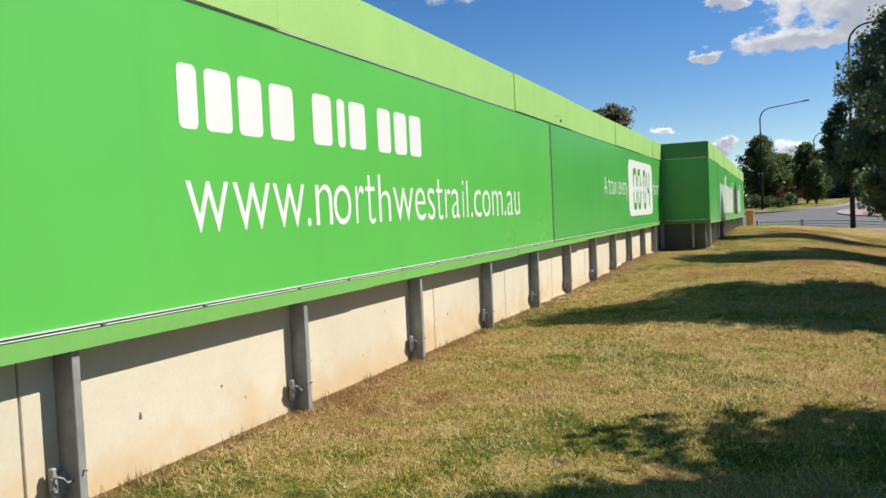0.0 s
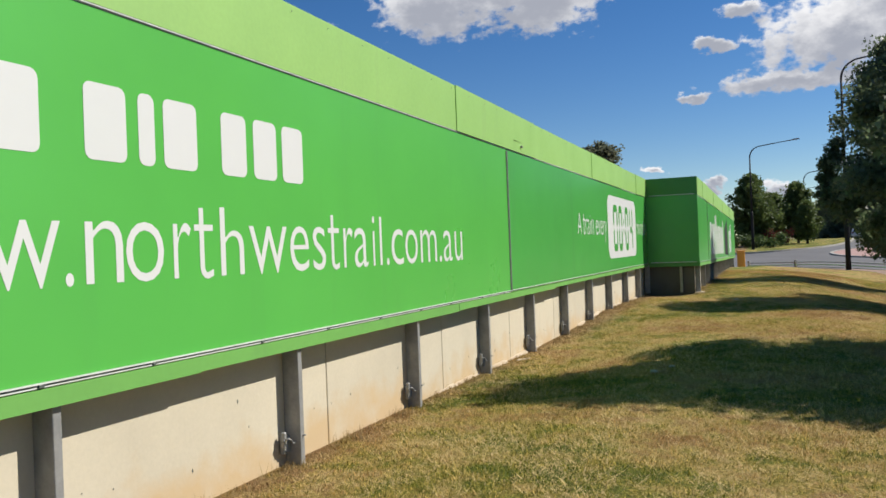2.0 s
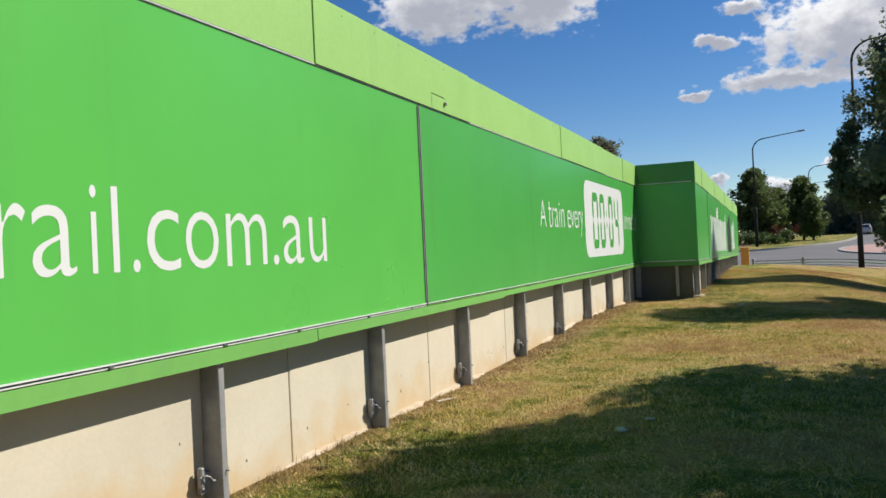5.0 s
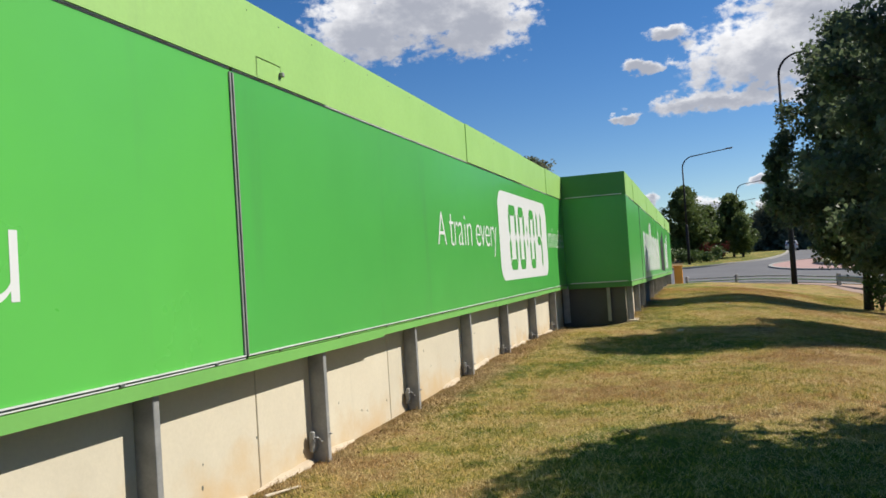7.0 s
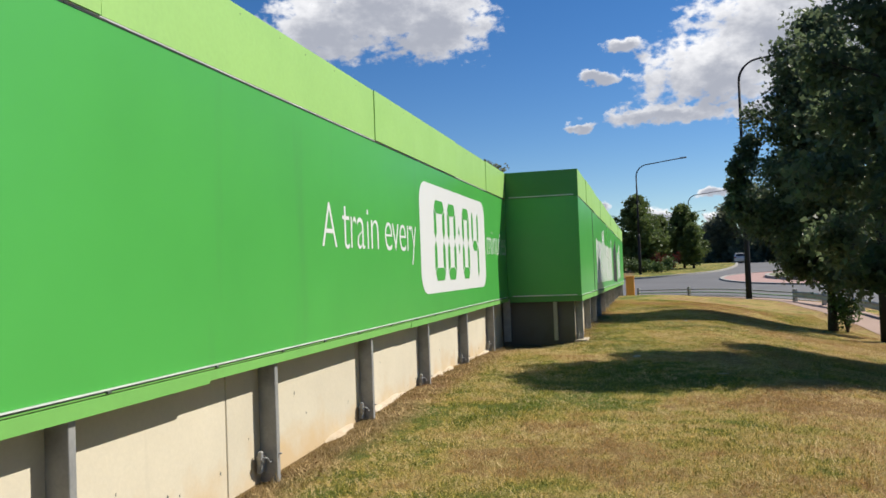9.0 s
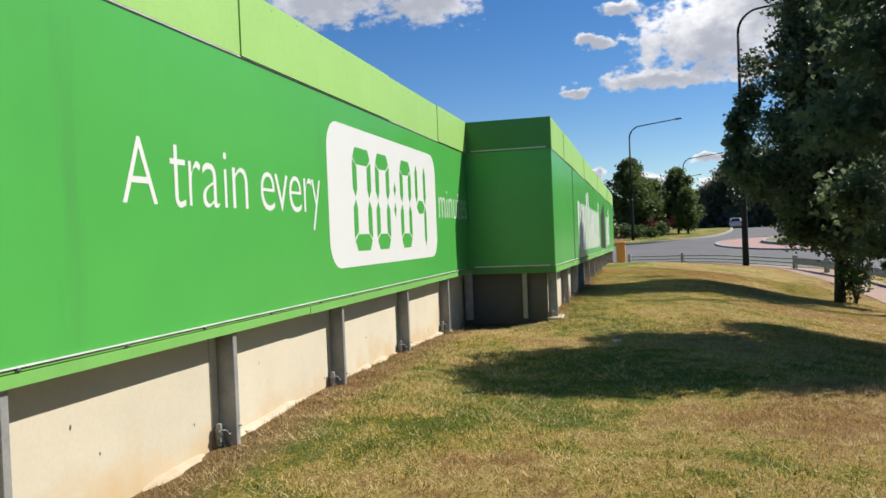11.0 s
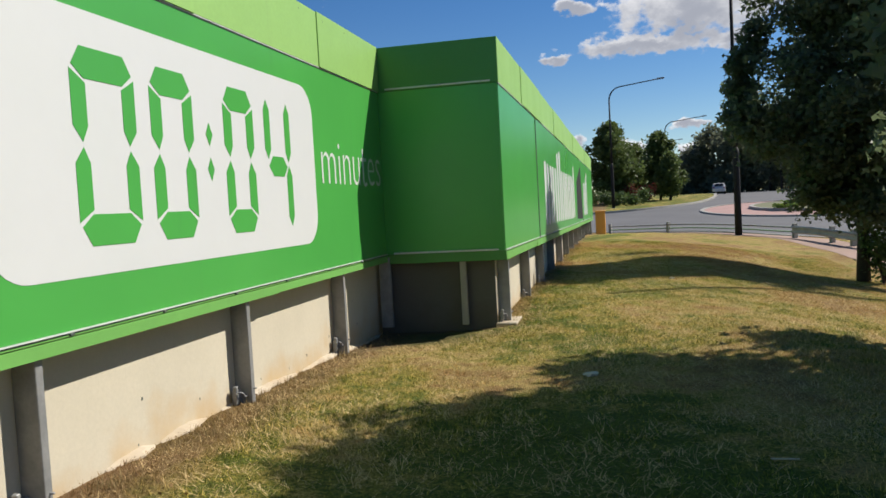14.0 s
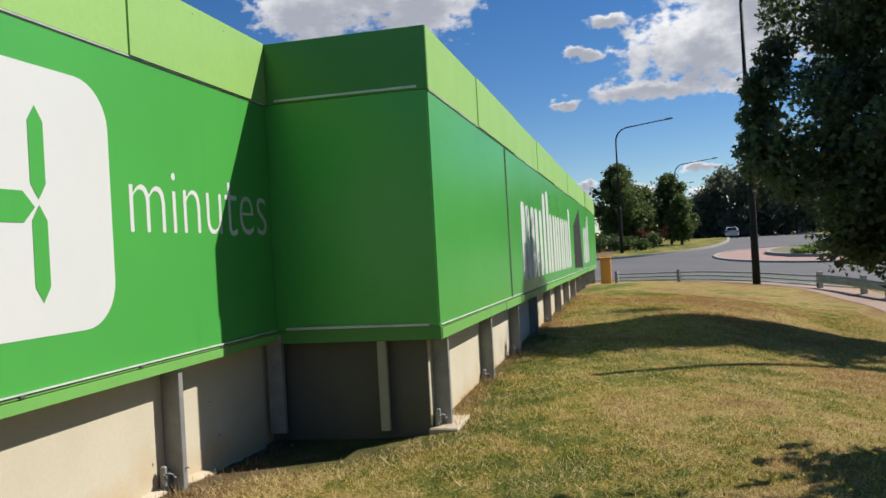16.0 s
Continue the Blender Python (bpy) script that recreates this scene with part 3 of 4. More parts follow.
def hoarding(face, y0, y1, boards, cap_joints, fascia_joints, label):
    ob = thing("billboard", (0, 0, 0), label, "billboard")
    for a, b, mat in boards:
        p = bmesh.new()
        strip(p, face, a + 0.008, b - 0.008, Z0 + 0.0205, Z1 - 0.014, 0.0, 0.05)
        part("printed_board", p, mat, ob, "smooth bright green printed board")
        for zz, nm in ((Z0, "lower"), (Z1, "upper")):
            p = bmesh.new()
            if nm == "lower":
                strip(p, face, a + 0.02, b - 0.02, Z0 + 0.011, Z0 + 0.019, 0.014)
                part("trim_strip", p, TRIM, ob, "thin white trim strip")
                p = bmesh.new()
                strip(p, face, a + 0.02, b - 0.02, Z0 - 0.001, Z0 + 0.010, 0.003)
                part("trim_strip", p, DARKTRIM, ob, "thin dark shadow-line trim")
                p = bmesh.new()
                strip(p, face, a + 0.02, b - 0.02, Z0 - 0.0085, Z0 - 0.0015, 0.006)
                part("trim_strip", p, TRIM if a < 0 else FASCIA, ob, "thin pale trim strip")
            else:
                strip(p, face, a + 0.02, b - 0.02, Z1 - 0.0125, Z1 - 0.006, 0.005)
                part("trim_strip", p, DARKTRIM, ob, "thin dark shadow-line trim")
                p = bmesh.new()
                strip(p, face, a + 0.02, b - 0.02, Z1 - 0.004, Z1 + 0.003, 0.009)
                part("trim_strip", p, TRIM, ob, "thin white trim strip")
    for a, b, mat in boards[1:]:
        for s, m2 in ((-0.02, STEEL), (0.0, DARKTRIM), (0.02, STEEL)):
            p = bmesh.new()
            strip(p, face, a + s - 0.007, a + s + 0.007, Z0 + 0.01, Z1 - 0.03, 0.012 if s else 0.004)
            part("joint_trim", p, m2, ob)
    edges = [y0] + cap_joints + [y1]
    for k, (a, b) in enumerate(zip(edges, edges[1:])):
        p = bmesh.new()
        strip(p, face, a + 0.007, b - 0.007, Z1 + 0.006, Z2 + 0.006 * (k % 2), 0.010 + 0.008 * (k % 2), 0.06)
        part("cap_panel", p, CAP, ob, "light green painted cap panel")
    edges = [y0] + fascia_joints + [y1]
    for k, (a, b) in enumerate(zip(edges, edges[1:])):
        p = bmesh.new()
        strip(p, face, a + 0.002, b - 0.002, ZF - 0.006 * (k % 2) + (0.03 if 17 < a < BEND - 1 else 0.018 if 11 < a < 17 else 0), Z0 - 0.016, 0.008 + 0.005 * (k % 2), 0.02)
        part("fascia_board", p, FASCIA, ob, "light green painted fascia board")
    # backing and the soffit behind the fascia
    p = bmesh.new()
    strip(p, face - 0.075, y0 + 0.05, y1 - 0.05, Z0 - 0.02, Z2 - 0.03, 0.0, 0.14)
    part("backing_frame", p, STEEL, ob)
    return ob


main = hoarding(W, -14.0, BEND - 0.018, [(-14.0, 14.80, PRINT), (14.80, BEND - 0.018, PRINT2)],
                [-9.0, -4.2, 0.4, 6.40, 12.74, 16.36, 21.03, 24.95, 27.43], [-8.2, -2.6, 2.9, 7.78, 12.6, 17.4, 22.2, 26.1],
                "long green billboard with white lettering above a concrete wall")
second = hoarding(B, BEND + 0.004, 59.4, [(BEND + 0.004, 33.8, PRINT2), (33.8, 59.4, PRINT2)],
                  [31.85, 34.8, 37.75, 40.9, 44.7, 48.5, 52.3, 56.0], [33.2, 38.0, 42.8, 47.6, 52.4, 57.2],
                  "stepped-out green billboard with a white logo above a concrete wall")

# the return face, in its own shade; cap and fascia green also darkened for it
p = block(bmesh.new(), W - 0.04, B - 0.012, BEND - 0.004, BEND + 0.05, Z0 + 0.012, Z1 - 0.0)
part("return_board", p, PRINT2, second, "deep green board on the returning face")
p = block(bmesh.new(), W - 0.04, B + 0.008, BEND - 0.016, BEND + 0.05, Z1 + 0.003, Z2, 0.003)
part("return_cap", p, SHADECAP, second, "green cap on the returning face, its colour darkened for shade")
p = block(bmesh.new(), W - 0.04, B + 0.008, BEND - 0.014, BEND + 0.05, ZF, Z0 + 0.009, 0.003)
part("return_fascia", p, SHADECAP, second)
for z in (Z1 + 0.03, Z0 + 0.022):
    p = block(bmesh.new(), W + 0.10, B - 0.09, BEND - 0.032, BEND - 0.002, z - 0.011, z + 0.011, 0.003)
    part("trim_strip", p, TRIM, second, "thin white trim strip")

# small access hatch in the cap
p = bmesh.new()
for a in ((15.145, 15.53, 3.306, 3.316), (15.145, 15.155, 3.15, 3.316), (15.523, 15.53, 3.25, 3.316)):
    strip(p, W + 0.012, a[0], a[1], a[2], a[3], 0.006, 0.004)
part("access_hatch", p, DARKTRIM, main, "outline of a small access hatch")
p = block(bmesh.new(), W + 0.01, W + 0.05, 15.50, 15.54, 3.225, 3.262, 0.006)
part("hatch_latch", p, STEEL, main)

def stud_mesh(name, w, h, out):
    return mesh_of(name, block(bmesh.new(), 0, out, -w / 2, w / 2, -h / 2, h / 2, 0.002), DARKTRIM)


SCREW, CLIP = stud_mesh("screw", 0.010, 0.010, 0.005), stud_mesh("trim_clip", 0.034, 0.016, 0.016)
rng = random.Random(23)
for k in range(44):
    y = 3.0 + 0.6 * k + rng.uniform(-0.08, 0.08)
    for z in (3.655,):
        part("screw", SCREW, None, main).matrix_basis = Matrix.Translation((W + 0.017, y, z + rng.uniform(-0.01, 0.01)))
for k in range(26):
    y = 3.4 + 1.0 * k + rng.uniform(-0.15, 0.15)
    part("trim_clip", CLIP, None, main).matrix_basis = Matrix.Translation((W + 0.002, y, Z0 + 0.001)) @ Matrix.Rotation(rng.uniform(-0.4, 0.4), 4, "X")

POST_Y = [4.168 + 2.37 * k for k in range(-5, 0)] + [4.168, 6.587, 8.98, 11.37, 13.753, 16.034, 18.41, 20.74, 23.07, 25.496, 27.835]
for y in POST_Y:
    steel_post(main, CW + 0.105, y, gz(CW + 0.1, y) - 0.02, Z0 - 0.03)
for k in range(13):
    y = 29.82 + 2.31 * k
    steel_post(second, CB + 0.105, y, gz(B, y) + 0.02, Z0 - 0.03 - 0.0112 * max(0.0, y - BEND))
steel_post(second, CW + 0.16, BEND - 0.05, 0.05, Z0 - 0.03, False)
p = block(bmesh.new(), -2.72, -2.637, BEND + 0.03, BEND + 0.085, 0.06, Z0 - 0.05, 0.004)
part("timber_strut", p, PALE, second, "pale weathered timber strut")
p = block(bmesh.new(), CB - 0.02, CB + 0.26, BEND + 0.12, BEND + 0.72, -0.15, 0.06, 0.012)
tagged(part("footing", p, FOOT, None), "square concrete footing under the corner post", "footing", "footings along the wall", "structure")

rng = random.Random(17)
for k in range(58):
    y = -2.0 + 0.54 * k + rng.uniform(-0.3, 0.3)
    z = rng.uniform(0.10, 0.36) if rng.random() < 0.75 else rng.uniform(0.3, 0.62)
    r = rng.uniform(0.005, 0.012) * (1.4 if rng.random() < 0.25 else 1.0)
    tall = rng.uniform(1.0, 2.2)
    pts = [(y + r * rng.uniform(0.6, 1.1) * math.cos(j * 0.785), z + r * tall * rng.uniform(0.6, 1.1) * math.sin(j * 0.785)) for j in range(8)]
    part("weep_hole", plate(CW, pts, 0.001), DARKTRIM, bpy.data.objects["wall_west"])

# a line of large white figures, shown as plain bars
for a, b in ((5.22, 5.42), (5.50, 5.80), (5.88, 6.18), (6.28, 6.62), (6.92, 7.24), (7.34, 7.48), (7.56, 7.88), (8.14, 8.43), (8.52, 8.82), (8.90, 9.20)):
    part("figure_bar", plate(W, rounded(a - 0.045, b - 0.045, 2.24, 2.69, 0.05, 3)), WHITE, main, "plain white bar")
WEB = (("w", 5.242, 5.704), ("w", 5.753, 6.223), ("w", 6.260, 6.725), (".", 6.750, 6.807), ("n", 6.893, 7.175), ("o", 7.198, 7.520), ("r", 7.609, 7.780), ("t", 7.813, 8.006), ("h", 8.086, 8.353), ("wes", 8.419, 9.514), ("t", 9.562, 9.753), ("r", 9.833, 10.005), ("a", 10.035, 10.306), ("i", 10.407, 10.452), ("l", 10.558, 10.605), (".", 10.704, 10.761), ("c", 10.820, 11.102), ("o", 11.153, 11.474), ("m", 11.555, 12.014), (".", 12.094, 12.164), ("a", 12.226, 12.505), ("u", 12.592, 12.850))
for words, a, b in WEB:
    lettering(words, W, a - 0.04, b - 0.04, 1.52, 1.882, 2.008, WHITE, main, -0.008)
EVERY = (("A", 19.415, 19.785), ("t", 19.939, 20.125), ("r", 20.168, 20.327), ("a", 20.349, 20.588), ("i", 20.660, 20.706), ("n", 20.790, 21.037), ("e", 21.265, 21.527), ("v", 21.532, 21.798), ("e", 21.824, 22.088), ("r", 22.147, 22.332), ("y", 22.330, 22.548))
for words, a, b in EVERY:
    lettering(words, W, a + 0.035, b + 0.035, 1.89, 2.222, 2.332, WHITE, main, -0.012)
lettering("minutes", W, 27.36, 29.40, 1.915, 2.252, 2.372, WHITE, main, -0.014)
clock = part("clock_plate", plate(W, rounded(22.785, 27.165, 1.314, 2.885, 0.30)), WHITE, main, "white rounded clock panel")


def bar_h(y0, y1, z, w):
    """A level bar of a clock figure, its ends cut to points."""
    return [(y0, z), (y0 + w * 0.5, z + w * 0.5), (y1 - w * 0.5, z + w * 0.5), (y1, z), (y1 - w * 0.5, z - w * 0.5), (y0 + w * 0.5, z - w * 0.5)]


def bar_v(y, z0, z1, w):
    return [(y, z0), (y + w * 0.5, z0 + w * 0.75), (y + w * 0.5, z1 - w * 0.75), (y, z1), (y - w * 0.5, z1 - w * 0.75), (y - w * 0.5, z0 + w * 0.75)]


def end_bar(y0, y1, z, s):
    """The top (s = 1) or bottom (s = -1) bar: a flat six-sided shape, z at its outer edge."""
    w = BW
    return [(y0 + 0.02, z - s * 0.115), (y0 + 0.10, z), (y1 - 0.10, z), (y1 - 0.02, z - s * 0.115), (y1 - w + 0.01, z - s * 0.19), (y0 + w - 0.01, z - s * 0.19)]


def side_bar(y, z, mid, s, t):
    """An upright bar of a nought: cut aslant at its outer end, pointed at the middle. t: which way the inside lies."""
    w = BW
    return [(y, z - s * 0.14), (y + t * w, z - s * 0.215), (y + t * w, mid + s * 0.11), (y + t * w * 0.6, mid + s * 0.015), (y, mid + s * 0.11)]


ZL, ZH, ZM, BW = 1.488, 2.668, 2.088, 0.135
for y0, y1, four in ((23.515, 24.13, 0), (24.297, 24.835, 0), (25.295, 25.815, 0), (26.02, 26.585, 1)):
    w = BW
    if four:
        figure = [bar_v(y0 + w / 2, ZM + 0.03, ZH - 0.02, w * 0.9), bar_v(y1 - w / 2, ZM + 0.015, ZH - 0.02, w * 0.9), bar_v(y1 - w / 2, ZL + 0.02, ZM - 0.015, w * 0.9), bar_h(y0 + 0.07, y1 - 0.10, ZM - 0.03, 0.18)]
    else:
        figure = [end_bar(y0, y1, ZH, 1), end_bar(y0, y1, ZL, -1)]
        for s in (1, -1):
            figure += [side_bar(y0, ZH if s > 0 else ZL, ZM, s, 1), side_bar(y1, ZH if s > 0 else ZL, ZM, s, -1)]
    for f in figure:
        part("segment", plate(W, f, 0.0035), PRINT2, clock, "green clock segment")
for z in (2.258, 1.992):
    part("segment", plate(W, [(25.06 - 0.05, z), (25.06, z + 0.09), (25.06 + 0.05, z), (25.06, z - 0.09)], 0.0035), PRINT2, clock, "green clock segment")

# the logo of the second board: plain upright strokes and a dark lozenge
def logo_strokes(y, letters):
    for tall, wide in letters:
        for k in range(wide):
            part("logo_stroke", plate(B, rounded(y, y + 0.41, 1.2, tall if k == 0 else 2.42, 0.12, 3)), WHITE, second, "plain white stroke")
            y += 0.56
        y += 0.10


logo_strokes(35.15, [(2.45, 2), (2.42, 2), (2.42, 1), (2.78, 1), (2.86, 2), (2.42, 3), (2.42, 2), (2.42, 2), (2.75, 1)])
logo_strokes(50.6, [(2.42, 1), (2.42, 2), (2.7, 1), (2.86, 1)])
part("logo_lozenge", plate(B, [(46.0, 1.15), (46.2, 2.35), (48.9, 2.95), (49.6, 1.1)]), BLACKPOLE, second, "dark lozenge")


# the second hoarding falls gently away from the step
for ob in second.children:
    if ob.data.users == 1:
        for v in ob.data.vertices:
            v.co.z -= max(0.0, v.co.y - BEND - 0.06) * (0.0112 - 0.0024 * (v.co.z - 1.0))


# ---- trees ----
def leaves_mesh(name, centres, sizes, mat, seed, points=5):
    """Many small leaves, each a shallow folded star or kite, at centres (n x 3)."""
    r = np.random.default_rng(seed)
    n = len(centres)
    a = r.normal(size=(n, 3))
    a[:, 2] = a[:, 2] * 0.6
    a /= np.linalg.norm(a, axis=1)[:, None]
    b = np.cross(a, r.normal(size=(n, 3)))
    b /= np.linalg.norm(b, axis=1)[:, None]
    c = np.cross(a, b)
    s = np.asarray(sizes)[:, None]
    if points == 5:      # a five-pointed leaf: stem, two side lobes, tip, two lobes
        lay = [(-0.5, 0.0, 0.0), (-0.12, 0.5, 0.08), (0.02, 0.16, 0.0), (0.55, 0.0, -0.06), (0.02, -0.16, 0.0), (-0.12, -0.5, 0.08)]
        tris = [(0, 1, 2), (0, 2, 4), (2, 3, 4), (0, 4, 5)]
    else:
        lay = [(-0.5, 0.0, 0.0), (0.0, 0.34, 0.07), (0.5, 0.0, 0.0), (0.0, -0.34, 0.07)]
        tris = [(0, 1, 2), (0, 2, 3)]
    m = len(lay)
    v = np.empty((n, m, 3))
    for k, (u, w, h) in enumerate(lay):
        v[:, k] = centres + s * (u * a + w * b + h * c)
    f = (np.arange(n)[:, None, None] * m + np.array(tris)[None]).reshape(-1, 3)
    me = bpy.data.meshes.new(name)
    me.vertices.add(n * m)
    me.vertices.foreach_set("co", v.ravel().astype("f"))
    me.loops.add(f.size)
    me.loops.foreach_set("vertex_index", f.ravel().astype("i"))
    me.polygons.add(len(f))
    me.polygons.foreach_set("loop_start", np.arange(0, f.size, 3, dtype="i"))
    me.materials.append(mat)
    me.update(calc_edges=True)
    return me


def tree(x, y, height, radius, clear, seed, leaves, size, mat, label, group="", widest=0.3, lean=0.0, trunk=0.13, dz=0.0, points=5, taper=1.0, limb=None, skirt=0.6):
    """A broadleaf: a tapered trunk, limbs that rise outwards, and leaves in clumps round the twigs."""
    r = random.Random(seed)
    base = gz(x, y) + dz
    ob = thing("tree", (x, y, base), label, "tree", group)
    bm = bmesh.new()
    pts, rad = [], []
    for k in range(9):
        t = k / 8
        pts.append((lean * t * t + 0.12 * math.sin(3.1 * t + seed) * t, 0.10 * math.cos(2.3 * t + seed) * t, -0.15 + (height * 0.96 + 0.15) * t))
        rad.append(trunk * (1.25 if k == 0 else 1.0) * (1 - 0.86 * t ** 0.8) + 0.012)
    tube(bm, pts, rad, 9)
    tr = part("trunk", bm, BARK, ob, smooth=True)
    bm = bmesh.new()
    clumps = []
    count = max(16, int(height * 5.5))
    for k in range(count):
        t = (k + r.random()) / count
        z = clear + (height * 0.97 - clear) * t
        prof = (t / widest) ** skirt if t < widest else 1 - ((t - widest) / (1 - widest)) ** 1.35 * 0.93 * taper
        reach = radius * max(0.12, prof) * r.uniform(0.6, 1.15)
        ang = k * 2.4 + r.uniform(-0.5, 0.5)
        foot = Vector((np.interp(z, [p[2] for p in pts], [p[0] for p in pts]), np.interp(z, [p[2] for p in pts], [p[1] for p in pts]), max(z - reach * 0.35, clear * 0.75)))
        tip = Vector((foot.x + reach * math.cos(ang), foot.y + reach * math.sin(ang), z + reach * (r.uniform(-0.12, 0.22) - (0.6 - skirt) * 0.6 * max(0.0, 1 - t / widest))))
        mid = foot.lerp(tip, 0.5) + Vector((0, 0, reach * 0.10))
        tube(bm, [foot, mid, tip], [0.05 * (1.15 - t), 0.03, 0.008], 5, False)
        for j in range(8):
            u = 0.18 + 0.86 * (j + r.random()) / 8
            p = foot.lerp(mid, u * 2) if u < 0.5 else mid.lerp(tip, u * 2 - 1)
            off = Vector([max(-1.6, min(1.6, r.gauss(0, d))) for d in (1, 1, 0.75)]) * (0.085 * reach + 0.08)
            clumps.append((p + off, r.uniform(0.16, 0.34) * (0.6 + 0.16 * radius)))
            tube(bm, [p, p + off], [0.014, 0.004], 4, False)
    if limb:        # a side limb that turns upwards beyond the crown: reach, foot and top
        far, low, high = limb
        ends = [Vector((0, 0, low - 0.9)), Vector((far * 0.6, 0.1, low - 0.2)), Vector((far, 0.15, low + 0.5)), Vector((far * 0.97, 0.1, (low + high) / 2)), Vector((far * 0.9, 0.1, high))]
        tube(bm, ends, [0.05, 0.04, 0.03, 0.02, 0.006], 6, False)
        for j in range(26):
            u = 1.0 + 2.95 * j / 25
            p = ends[int(u)].lerp(ends[min(int(u) + 1, 4)], u - int(u))
            off = Vector((r.gauss(0, 1), r.gauss(0, 1), r.gauss(0, 0.8))) * (0.30 * (1.25 - 0.24 * u))
            clumps.append((p + off, 0.14))
            tube(bm, [p, p + off], [0.012, 0.004], 4, False)
    part("branchwork", bm, BARK, ob, smooth=True)
    g = np.random.default_rng(seed)
    which = g.integers(0, len(clumps), leaves)
    c = np.array([tuple(p) for p, _ in clumps])[which]
    w = np.array([q for _, q in clumps])[which][:, None]
    at = c + np.clip(g.normal(size=(leaves, 3)), -1.9, 1.9) * w * np.array([1, 1, 0.8])
    at[:, 2] -= np.abs(g.normal(size=leaves)) * 0.08
    part("crown", leaves_mesh("crown", at, size * g.uniform(0.7, 1.3, leaves), mat, seed, points), None, ob, "dense dark green leaves")
    return ob


ROW = "street trees beside the footpath"
tree(4.95, 40.2, 10.4, 2.8, 1.9, 3, 80000, 0.14, LEAF, "tall dark green broadleaf tree with an upturned side limb", ROW, 0.38, limb=(-2.6, 3.7, 6.5), skirt=0.25)
tree(4.9, 28.3, 9.4, 2.8, 1.6, 12, 76000, 0.155, LEAF, "tall dark green broadleaf tree beside the footpath", ROW, skirt=0.25)
tree(4.85, 17.2, 9.6, 3.05, 1.9, 21, 45000, 0.19, LEAF, "tall dark green broadleaf tree beside the footpath", ROW)
tree(5.0, 7.6, 9.2, 2.5, 1.9, 30, 42000, 0.19, LEAF, "tall dark green broadleaf tree beside the footpath", ROW)
FAR = "trees on the far lawn"
tree(-1.65, 106, 8.6, 3.7, 0.8, 41, 17000, 0.32, LEAF_FAR, "round dark green tree on the far lawn", FAR, 0.4, points=4)
tree(3.55, 112, 7.6, 2.9, 1.0, 44, 13000, 0.32, LEAF_FAR, "round dark green tree on the far lawn", FAR, 0.4, points=4)
tree(4.45, 109, 5.2, 1.9, 0.8, 47, 6000, 0.3, LEAF_FAR, "smaller lighter green tree on the far lawn", FAR, 0.4, points=4)
tree(0.9, 118, 6.6, 2.4, 0.8, 49, 7000, 0.36, LEAF_FAR, "round dark green tree on the far lawn", FAR, 0.4, points=4)
tree(-24.1, 130, 17.0, 3.4, 11.0, 52, 7000, 0.5, LEAF_GUM, "tall thin gum tree beyond the billboard", "", 0.75, points=4)


def shrub(x, y, w, h, seed, mat, label, leaves=900, size=0.1, group="", d=0.0):
    """A low bush: a few stems and a ragged mound of leaves."""
    r = random.Random(seed)
    ob = thing("shrub", (x, y, gz(x, y) + d), label, "shrub", group)
    bm = bmesh.new()
    knots = []
    for k in range(9):
        a, q = r.uniform(0, 6.28), r.uniform(0.2, 0.9)
        tip = Vector((math.cos(a) * w / 2 * q, math.sin(a) * w / 2 * q, h * r.uniform(0.45, 0.95)))
        tube(bm, [(0, 0, -0.05), tip * 0.5 + Vector((0, 0, 0.05)), tip], [0.02, 0.012, 0.004], 4, False)
        knots += [tip, tip * 0.65]
    part("stem", bm, BARK, ob)
    g = np.random.default_rng(seed)
    c = np.array([tuple(p) for p in knots])[g.integers(0, len(knots), leaves)]
    at = c + g.normal(size=(leaves, 3)) * np.array([w * 0.15, w * 0.15, h * 0.16])
    at[:, 2] = np.abs(at[:, 2])
    part("foliage", leaves_mesh("foliage", at, size * g.uniform(0.7, 1.3, leaves), mat, seed, 4), None, ob)
    return ob


shrub(5.3, 39.9, 0.95, 1.35, 61, LEAF_HEDGE, "leafy sucker growth at the foot of a tree", 1100, 0.11)
rs = random.Random(9)
for k in range(9):
    shrub(-8.5 + 1.25 * k + rs.uniform(-0.3, 0.3), 99 + rs.uniform(-1.5, 2.5), rs.uniform(1.4, 2.2), rs.uniform(0.8, 1.4), 70 + k, LEAF_HEDGE, "low green shrub on the far lawn", 500, 0.26, "shrubs on the far lawn")
for x, y, h in ((0.3, 104.5, 1.9), (2.0, 106.5, 1.7), (-4.2, 105, 1.5)):
    shrub(x, y, 1.6, h, int(90 + x * 3), LEAF_RED, "dark red leafed shrub on the far lawn", 500, 0.26, "red shrubs")


